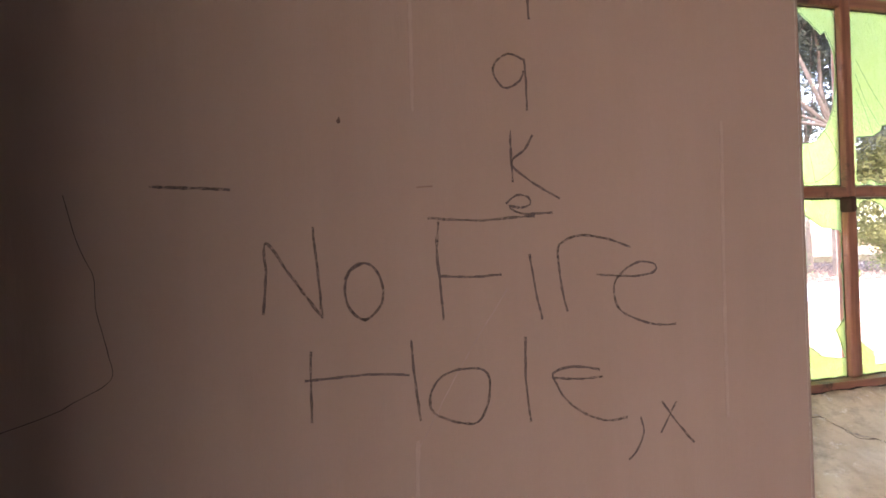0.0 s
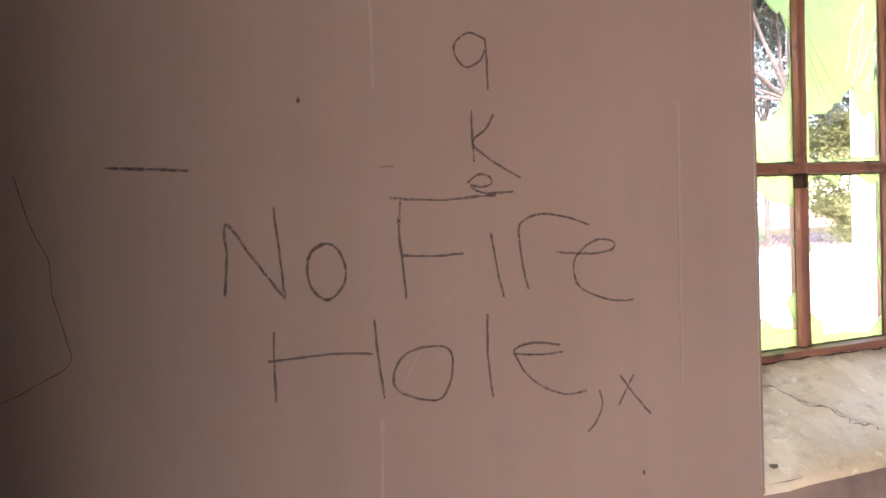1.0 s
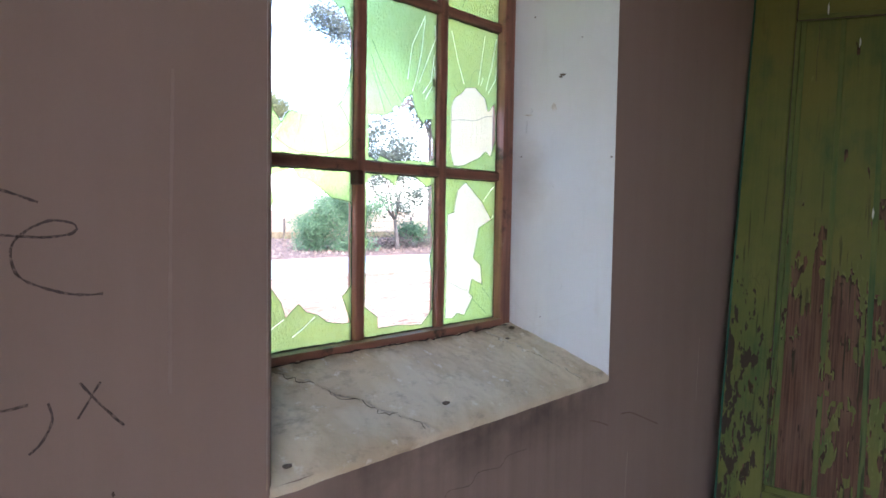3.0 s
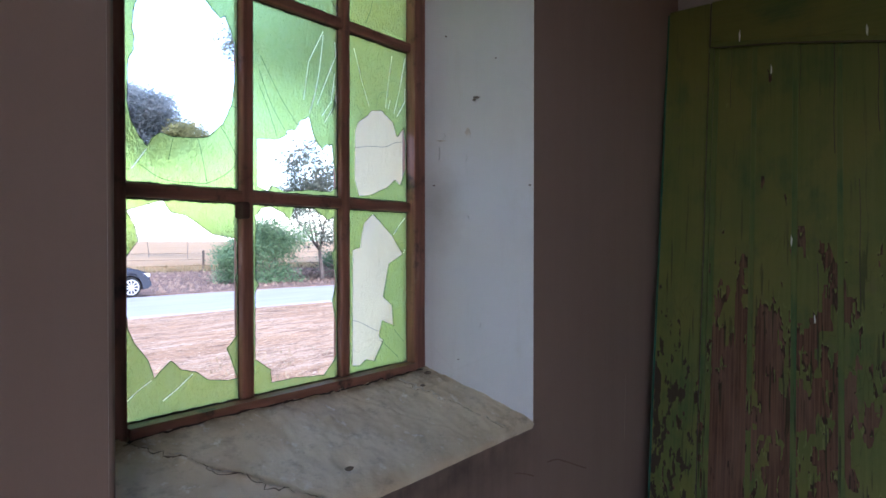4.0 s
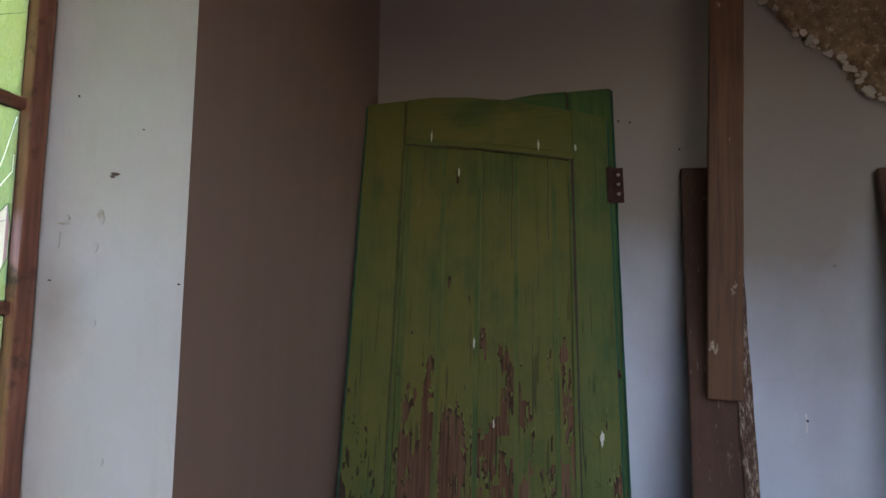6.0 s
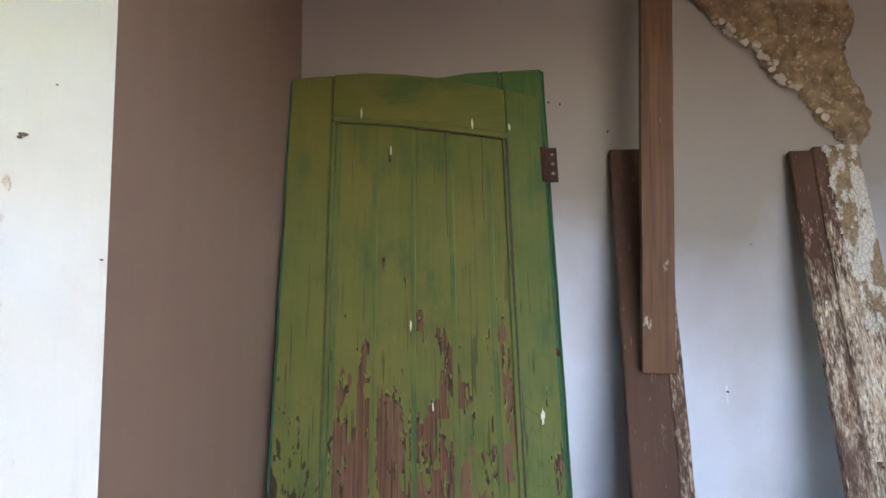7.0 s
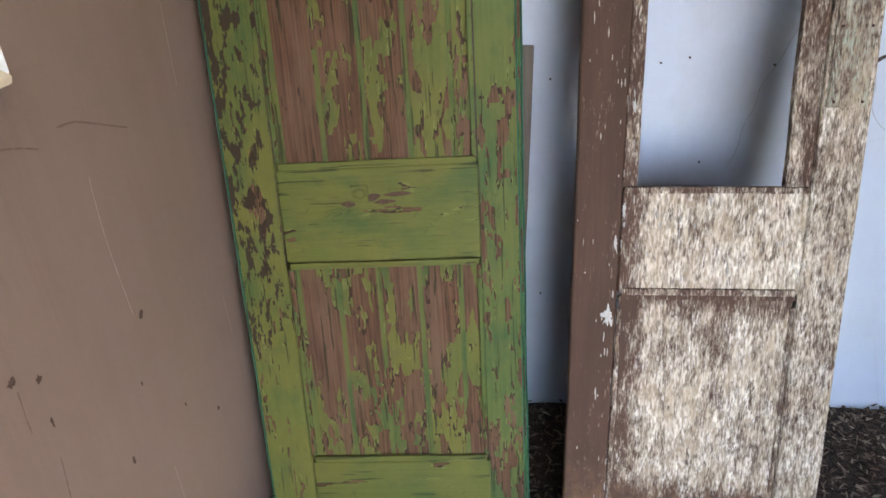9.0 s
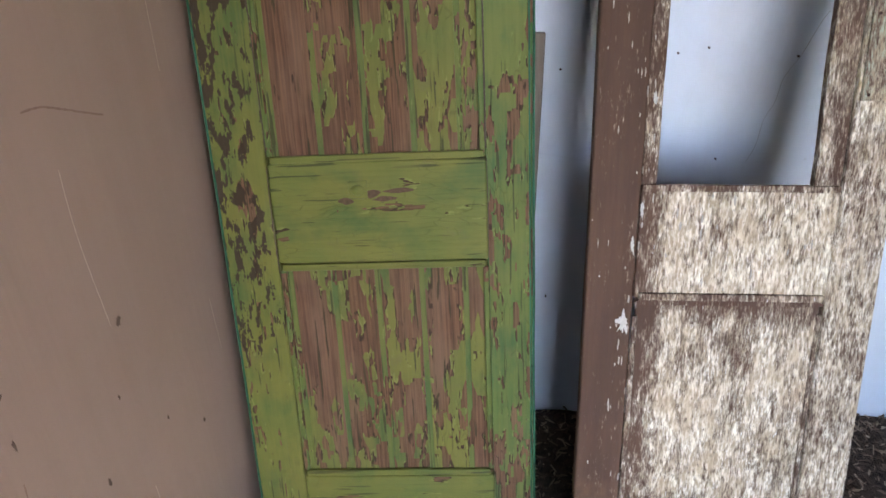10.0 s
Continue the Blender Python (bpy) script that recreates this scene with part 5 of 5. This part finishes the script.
chipped = tagged(new("plaster_chip"), "small holes and scuffs in the pink plaster", "chip")
dark = plain("old_chip", (0.12, 0.075, 0.055), 0.95, 0.4, 120)
scuff = plain("brown_scuff", (0.24, 0.15, 0.115), 0.95, 0.3, 120)
for x, z, sx, sz in ((-0.681, 0.801, 0.007, 0.010), (-0.968, 0.902, 0.010, 0.008), (-0.928, 0.874, 0.006, 0.007), (-0.935, 0.806, 0.003, 0.010), (-0.814, 0.608, 0.005, 0.009), (-0.517, 0.446, 0.005, 0.006),
                     (-2.033, 1.655, 0.0022, 0.004), (-1.69, 1.27, 0.002, 0.003), (-0.735, 0.70, 0.003, 0.006), (-0.63, 0.56, 0.003, 0.005)):
    pts = [(x + sx * math.cos(a) * (0.7 + 0.8 * noise.noise(Vector((a, x * 90, 0)))), z + sz * math.sin(a) * (0.7 + 0.8 * noise.noise(Vector((a * 2, z * 90, 3))))) for a in [k * 0.4189 for k in range(15)]]
    part("chip", prism(pts, -0.0008, 0.001), dark, chipped)
for pts, w in (([(-0.737, 1.141), (-0.70, 1.136), (-0.66, 1.121), (-0.61, 1.10), (-0.57, 1.084)], 0.0035), ([(-0.854, 1.153), (-0.82, 1.143), (-0.786, 1.129)], 0.003), ([(-0.946, 0.755), (-0.952, 0.72), (-0.959, 0.681)], 0.003),
               ([(-0.966, 0.886), (-0.970, 0.85), (-0.972, 0.822)], 0.003), ([(-1.965, 1.596), (-1.95, 1.597)], 0.002)):
    part("scuff", ribbon(pts, w, -0.0008, 1), scuff, chipped)
scratch = plain("pale_scratch", (0.52, 0.40, 0.34), 0.9)
for pts in ([(-0.704, 1.055), (-0.71, 0.957), (-0.702, 0.807)], [(-0.362, 1.242), (-0.371, 1.095)], [(-0.383, 0.642), (-0.379, 0.518)], [(-0.721, 0.493), (-0.72, 0.399)]):
    part("scratch", ribbon(pts, 0.0016, -0.0008, 2), scratch, chipped)

# ---- outside ----
GZ = -0.20
bm = bmesh.new()
bmesh.ops.create_grid(bm, x_segments=120, y_segments=120, size=1)
for v in bm.verts:
    x, y = math.copysign(abs(v.co.x) ** 3, v.co.x) * 1500, math.copysign(abs(v.co.y) ** 3, v.co.y) * 1500
    v.co = Vector((x, y + 8, GZ + 0.03 * noise.noise(Vector((x * 0.5, y * 0.5, 0)))))
tagged(part("ground", bm, earth(), None, smooth=True), "bare red earth with dry scraps", "ground", kind="structure")


def strip_sheet(near, far, x0, x1, z, n, rough):
    """A sheet between two lines y = a + b x."""
    bm = bmesh.new()
    last = None
    for i in range(n + 1):
        x = x0 + (x1 - x0) * i / n
        e = rough * noise.noise(Vector((x * 0.6, 0, 0)))
        f = rough * noise.noise(Vector((x * 0.6, 7, 0)))
        pts = [(x, near[0] + near[1] * x + e, GZ - 0.06), (x, near[0] + near[1] * x + e + 0.15, z), (x, far[0] + far[1] * x + f, z), (x, far[0] + far[1] * x + f + 0.15, GZ - 0.06)]
        row = [bm.verts.new(p) for p in pts]
        if last:
            for k in range(3):
                bm.faces.new((last[k], row[k], row[k + 1], last[k + 1]))
        last = row
    return bm


tagged(part("road", strip_sheet((14.1, -0.07), (19.6, -0.10), -120, 140, GZ + 0.05, 200, 0.12), asphalt()), "pale worn asphalt country road", "road", kind="structure")


def straw():
    m = Mat("ripe_field", 0.95, spec=0.05)
    c = m.mix(m.ramp(m.noise((0.02, 0.12, 1), 5), 0.35, 0.65), (0.27, 0.18, 0.10), (0.32, 0.23, 0.14))
    c = m.mix(m.ramp(m.noise((0.5, 2, 1), 5, 0.7), 0.5, 0.7, 0, 0.5), c, (0.36, 0.24, 0.12))
    m.colour(c)
    m.bump(m.noise(3, 5, 0.7), 0.1, 0.7)
    return m.m




def verge_mat():
    m = Mat("littered_verge", 0.95, spec=0.05)
    c = m.mix(m.ramp(m.noise((1.5, 3, 1), 7, 0.7), 0.35, 0.65), (0.20, 0.135, 0.105), (0.11, 0.075, 0.06))
    c = m.mix(m.ramp(m.noise((6, 9, 1), 5, 0.7), 0.55, 0.7), c, (0.30, 0.22, 0.17))
    m.colour(c).bump(m.noise(5, 6, 0.75), 0.08, 1)
    return m.m


tagged(part("verge", strip_sheet((20.3, -0.10), (37.6, -0.13), -120, 140, GZ + 0.03, 160, 0.5), verge_mat()), "brown littered verge beyond the road", "verge", kind="structure")
bm = strip_sheet((37.0, -0.13), (1200, 0), -900, 1200, GZ + 0.32, 60, 0.0)
tagged(part("field", bm, straw()), "golden stubble field reaching the horizon", "field", kind="structure")


def tufts(count, near, far, x0, x1, seed, h, w):
    rng = random.Random(seed)
    bm = bmesh.new()
    for _ in range(count):
        x = rng.uniform(x0, x1)
        t = rng.random()
        y = (near[0] + near[1] * x) * (1 - t) + (far[0] + far[1] * x) * t
        hh, a = h * rng.uniform(0.5, 1.4), rng.uniform(0, 6.3)
        for k in range(3):
            a += rng.uniform(0.6, 1.8)
            d = Vector((math.cos(a), math.sin(a), 0)) * w * rng.uniform(0.5, 1.5)
            s = Vector((rng.uniform(-1, 1), rng.uniform(-1, 1), 0)) * hh * 0.5
            p = Vector((x, y, GZ - 0.01))
            bm.faces.new([bm.verts.new(q) for q in (p - d, p + d, p + s + Vector((0, 0, hh)))])
    return bm


tagged(part("dry_grass", tufts(5200, (35.0, -0.13), (37.4, -0.13), -25, 75, 2, 0.36, 0.03), leaf("verge_grass", (0.22, 0.185, 0.10), (0.34, 0.26, 0.155))), "yellow-green verge grass along the fence", "grass", kind="stuff")
tagged(part("dry_tufts", tufts(2600, (3.2, 0), (8.0, 0), -2, 10, 3, 0.05, 0.007), leaf("straw_tufts", (0.26, 0.19, 0.12), (0.42, 0.33, 0.22))), "short dry straw tufts on red earth", "grass", kind="stuff")


def litter(count, near, far, x0, x1, seed):
    rng = random.Random(seed)
    bm = bmesh.new()
    for _ in range(count):
        x = rng.uniform(x0, x1)
        t = rng.random()
        y = (near[0] + near[1] * x) * (1 - t) + (far[0] + far[1] * x) * t
        r, h = rng.uniform(0.04, 0.2), rng.uniform(0.05, 0.16)
        vs = [bm.verts.new((x + r * math.cos(a) * rng.uniform(0.6, 1.3), y + r * math.sin(a) * rng.uniform(0.6, 1.3), GZ - 0.03)) for a in (0, 1.26, 2.5, 3.8, 5.0)]
        tip = bm.verts.new((x + rng.uniform(-0.05, 0.05), y, GZ + h))
        for i in range(5):
            bm.faces.new((vs[i], vs[(i + 1) % 5], tip))
    return bm


tagged(part("leaf_litter", litter(9000, (20.6, -0.10), (35.5, -0.13), -20, 60, 6), leaf("bark_litter", (0.08, 0.055, 0.042), (0.24, 0.165, 0.12))), "brown bark and leaf litter on the verge", "litter", kind="stuff")

BARK = plain("grey_bark", (0.16, 0.13, 0.11), 0.9, 0.4, 3, bump=0.03)


def tube(bm, a, b, r0, r1, sides=7):
    d = (b - a).normalized()
    u = d.orthogonal().normalized()
    w = d.cross(u)
    rings = [[bm.verts.new(p + (u * math.cos(k * 6.2832 / sides) + w * math.sin(k * 6.2832 / sides)) * r) for k in range(sides)] for p, r in ((a, r0), (b, r1))]
    for k in range(sides):
        bm.faces.new((rings[0][k], rings[0][(k + 1) % sides], rings[1][(k + 1) % sides], rings[1][k]))


def tree(name, label, x, y, height, spread, low, seed, leaves, leaf_size, material, trunk=0.22, clump=0.55, droop=0.0, fill=0, boughs=()):
    """A tapered trunk, forking limbs, and leaves in loose clumps round the twigs."""
    rng = random.Random(seed)
    th = thing(name, label, "bush" if name == "bush" else "tree", Matrix.Translation((x, y, GZ - 0.05)))
    wood, tips = bmesh.new(), []

    def limb(p, d, length, r, depth):
        q = p
        for k in range(3):
            d = (d + Vector((rng.gauss(0, 0.16), rng.gauss(0, 0.16), rng.gauss(0.03, 0.1)))).normalized()
            nxt = q + d * length / 3
            tube(wood, q, nxt, r * (1 - 0.2 * k), r * (0.8 - 0.2 * k))
            q = nxt
            if depth < 2:
                tips.append(q.copy())
        if depth > 0:
            for _ in range(rng.randint(2, 4)):
                side = Vector((rng.gauss(0, 1), rng.gauss(0, 1), 0)).normalized()
                limb(q, (d * 0.6 + side * rng.uniform(0.5, 1.0) * spread / max(height - low, 1) * 1.3 + Vector((0, 0, 0.25))).normalized(), length * rng.uniform(0.55, 0.8), r * 0.5, depth - 1)

    stem = max(low, 0.3)
    base = Vector((0, 0, 0))
    bend = Vector((rng.uniform(-0.12, 0.12) * stem, rng.uniform(-0.12, 0.12) * stem, stem))
    tube(wood, base, bend * 0.5, trunk, trunk * 0.8)
    tube(wood, bend * 0.5, bend, trunk * 0.8, trunk * 0.68)
    for k in range(5):
        a = k * 1.2566 + rng.uniform(-0.4, 0.4)
        out = spread / max(height - stem, 0.8)
        limb(bend, Vector((math.cos(a) * out, math.sin(a) * out, rng.uniform(0.6, 1.1))).normalized(), 0.5 * (height - stem), trunk * 0.45, 2)
    for end in boughs:
        # a low bough sagging out from the fork, with a few sprays along its outer end
        far = Vector(end)
        mid = bend.lerp(far, 0.55) + Vector((0, 0, 0.9))
        tube(wood, bend, mid, trunk * 0.3, trunk * 0.18)
        tube(wood, mid, far, trunk * 0.18, trunk * 0.06)
        for k in range(3):
            tips.append(mid.lerp(far, 0.7 + 0.14 * k) + Vector((rng.gauss(0, 0.2), rng.gauss(0, 0.2), rng.gauss(-0.1, 0.15))))
    part("trunk", wood, BARK, th)
    if name == "bush":
        for _ in range(70):
            a, r = rng.uniform(0, 6.3), spread * 0.75 * math.sqrt(rng.random())
            tips.append(Vector((r * math.cos(a), r * math.sin(a), rng.uniform(0.1, 0.75 * height * math.sqrt(max(0.05, 1 - (r / spread) ** 2))))))
    for _ in range(fill):
        a, u, k = rng.uniform(0, 6.3), rng.uniform(-1, 1), rng.uniform(0.55, 1.0)
        r = spread * k * math.sqrt(1 - u * u)
        tips.append(Vector((r * math.cos(a), r * math.sin(a), (height + low) / 2 + u * k * (height - low) / 2)))
    crown = bmesh.new()
    for _ in range(leaves):
        c = rng.choice(tips)
        p = c + Vector((rng.gauss(0, clump), rng.gauss(0, clump), rng.gauss(-droop, clump * 0.75)))
        if p.z < 0.1:
            p.z = rng.uniform(0.1, 0.6)
        a, b, s = rng.uniform(0, 6.3), rng.uniform(-1, 1), leaf_size * rng.uniform(0.6, 1.5)
        d = Vector((math.cos(a), math.sin(a), b)).normalized() * s
        e = d.orthogonal().normalized() * s * rng.uniform(0.22, 0.45)
        crown.faces.new([crown.verts.new(q) for q in (p - d, p + e, p + d, p - e)])
    part("crown", crown, material, th)
    return th


GUM = leaf("gum_leaves", (0.05, 0.062, 0.045), (0.115, 0.13, 0.095))
HAZY = leaf("hazy_gum_leaves", (0.09, 0.11, 0.115), (0.17, 0.19, 0.185))
OLIVE = leaf("olive_leaves", (0.085, 0.098, 0.035), (0.18, 0.175, 0.065))
BUSH = leaf("bush_leaves", (0.045, 0.095, 0.045), (0.115, 0.18, 0.08))
tree("gum_tree", "tall open-crowned gum tree with spreading limbs", 22.4, 21.6, 16.5, 7.4, 6.4, 11, 70000, 0.09, GUM, 0.26, 0.38, 0.3, 90,
     ((-5.6, 0, 5.3), (-4.2, 0.4, 6.1), (-3.6, -0.3, 5.0), (-8.4, 0, 10.0), (2.2, 0, 6.3), (4.6, 0.3, 7.4)))
tree("gum_tree", "dense narrow-headed gum tree beside a larger one", 22.9, 23.6, 12.8, 1.9, 5.4, 31, 30000, 0.10, GUM, 0.14, 0.38, 0.0, 110)
tree("gum_tree", "broad dark gum tree with a low crown", 31.0, 23.0, 14.5, 6.0, 3.0, 33, 60000, 0.15, GUM, 0.24, 0.55, 0.2, 170)
tree("small_tree", "small round-headed tree with a bare leaning trunk", 18.75, 21.6, 4.75, 1.5, 1.35, 14, 12000, 0.065, GUM, 0.11, 0.20, 0.0, 170)
tree("olive_tree", "dense yellow-green roadside tree", 25.9, 22.0, 5.7, 2.5, 1.0, 5, 34000, 0.085, OLIVE, 0.14, 0.36, 0.1, 120)
tree("bush", "dense rounded dark green bush", 15.9, 22.0, 2.65, 1.75, 0.1, 7, 22000, 0.055, BUSH, 0.05, 0.26)
tree("bush", "smaller dark green bush beside a larger one", 14.5, 22.3, 1.5, 0.85, 0.1, 8, 8000, 0.05, BUSH, 0.04, 0.2)
tree("bush", "bright green bush under a yellow-green tree", 25.4, 21.4, 2.2, 1.1, 0.1, 10, 11000, 0.06, OLIVE, 0.04, 0.24)
tree("bush", "low straggly green shrub on the verge", 20.9, 23.0, 1.2, 0.9, 0.1, 9, 5000, 0.05, BUSH, 0.04, 0.25)
tree("gum_tree", "tall grey-green gum tree beyond the field fence", 28.2, 53.0, 14.2, 2.9, 8.0, 21, 60000, 0.12, HAZY, 0.03, 0.45, 0.0, 160)
tree("olive_tree", "rounded yellowish tree beyond the fence", 28.6, 48.0, 11.0, 1.3, 8.0, 23, 14000, 0.10, OLIVE, 0.03, 0.35, 0.0, 30)


def fence():
    f = thing("wire_fence", "old post and wire paddock fence", "fence")
    for k in range(14):
        x = -12 + k * 4.6
        y = 35.6 - 0.13 * x
        bm = block(x - 0.05, x + 0.05, y - 0.05, y + 0.05, GZ - 0.1, GZ + 1.25 + 0.1 * math.sin(k * 2.3), 0.01)
        part("post", bm, OLD, f)
    for z in (0.35, 0.7, 1.05):
        wire = bmesh.new()
        tube(wire, Vector((-12, 35.6 + 1.56, GZ + z)), Vector((47.8, 35.6 - 6.214, GZ + z)), 0.008, 0.008, 5)
        part("wire", wire, RUST, f)


fence()


def brush_pile():
    rng = random.Random(12)
    bm = bmesh.new()
    for _ in range(260):
        p = Vector((19.5 + rng.gauss(0, 1.0), 22.2 + rng.gauss(0, 0.4), GZ + abs(rng.gauss(0, 0.28))))
        d = Vector((rng.gauss(0, 1), rng.gauss(0, 0.6), rng.gauss(0, 0.4))).normalized() * rng.uniform(0.2, 0.8)
        tube(bm, p, p + d, 0.018, 0.008, 4)
    return bm


tagged(part("brush_pile", brush_pile(), plain("dead_twigs", (0.11, 0.085, 0.07), 0.9, 0.4, 5)), "low heap of dead grey branches", "branches", kind="stuff")


def car():
    """A parked hatchback: shaped body, glazed cabin, wheels with rims, lights."""
    m = Matrix.Translation((9.30, 19.9, GZ + 0.04)) @ Matrix.Rotation(radians(-4), 4, "Z")
    c = thing("parked_car", "dark grey car parked beyond the road", "car", m)
    paint = plain("dark_grey_paint", (0.05, 0.058, 0.08), 0.25, 0.1, 3, 0.4, spec=0.5)
    rubber = plain("tyre_rubber", (0.02, 0.02, 0.02), 0.85)
    alloy = plain("alloy", (0.62, 0.63, 0.65), 0.35, 0.1, 20, 0.6)
    tint = plain("car_glass", (0.015, 0.02, 0.025), 0.05, 0.1, 3, spec=0.6)
    low = [(0.0, 0.32), (-0.03, 0.58), (-0.14, 0.72), (-0.40, 0.83), (-0.9, 0.92), (-1.25, 0.96), (-4.0, 0.98), (-4.2, 0.9), (-4.25, 0.35), (-3.85, 0.25)]
    for cx in (-3.24, -0.64):
        arch = [(cx - 0.36 * math.cos(a), 0.29 + 0.36 * math.sin(a)) for a in [k * math.pi / 8 for k in range(1, 8)]]
        low += [(cx - 0.37, 0.22)] + arch + [(cx + 0.37, 0.22)]
    low += [(-0.12, 0.22)]
    bm = prism(low, -0.87, 0.87)
    bmesh.ops.bevel(bm, geom=[e for e in bm.edges if abs(e.verts[0].co.y - e.verts[1].co.y) < 1e-5 and e.verts[0].co.z > 0.5 and e.verts[1].co.z > 0.5], offset=0.07, segments=3, affect="EDGES")
    part("body", bm, paint, c, "dark grey metallic body")
    cabin = [(-1.2, 0.93), (-1.95, 1.40), (-2.3, 1.47), (-3.3, 1.45), (-4.05, 0.97)]
    bm = prism(cabin, -0.72, 0.72)
    bmesh.ops.bevel(bm, geom=bm.edges[:], offset=0.05, segments=2, affect="EDGES")
    part("cabin", bm, tint, c, "dark glazed cabin")
    part("roof", prism([(-1.98, 1.415), (-2.3, 1.485), (-3.3, 1.465), (-3.4, 1.42)], -0.66, 0.66), paint, c)
    for cx in (-3.24, -0.64):
        for cy in (-0.80, 0.80):
            bm = bmesh.new()
            turn = Matrix.Translation((cx, cy, 0.29)) @ Matrix.Rotation(radians(90), 4, "X")
            bmesh.ops.create_cone(bm, cap_ends=True, segments=32, radius1=0.31, radius2=0.31, depth=0.2, matrix=turn)
            bmesh.ops.bevel(bm, geom=[e for e in bm.edges if len(e.link_faces) == 2 and any(len(f.verts) > 4 for f in e.link_faces)], offset=0.03, segments=2, affect="EDGES")
            wheel = part("wheel", bm, rubber, c, "black tyre")
            s = -0.105 if cy < 0 else 0.105
            bms = []
            for k in range(10):
                b = block(-0.018, 0.018, -0.012, 0.012, 0.04, 0.215, 0.004)
                bmesh.ops.transform(b, matrix=Matrix.Translation((cx, cy + s, 0.29)) @ Matrix.Rotation(k * 0.6283, 4, "Y"), verts=b.verts[:])
                bms.append(b)
            ring = bmesh.new()
            for r0, r1 in ((0.20, 0.235), (0.0, 0.055)):
                vs = [[ring.verts.new((cx + r * math.cos(k * 0.2618), cy + s * (1.08 if r0 else 1.12), 0.29 + r * math.sin(k * 0.2618))) for k in range(24)] for r in (max(r0, 0.002), r1)]
                for k in range(24):
                    ring.faces.new((vs[0][k], vs[0][(k + 1) % 24], vs[1][(k + 1) % 24], vs[1][k]))
            part("rim", merge(bms + [ring]), alloy, wheel, "silver multi-spoke rim")
    for cy in (-0.72, 0.72):
        bm = block(-0.26, -0.03, cy - 0.14, cy + 0.14, 0.58, 0.70, 0.03)
        part("headlight", bm, plain("lamp_lens", (0.55, 0.56, 0.58), 0.15), c)
    part("grille", block(-0.03, 0.012, -0.5, 0.5, 0.36, 0.52, 0.01), rubber, c)


car()
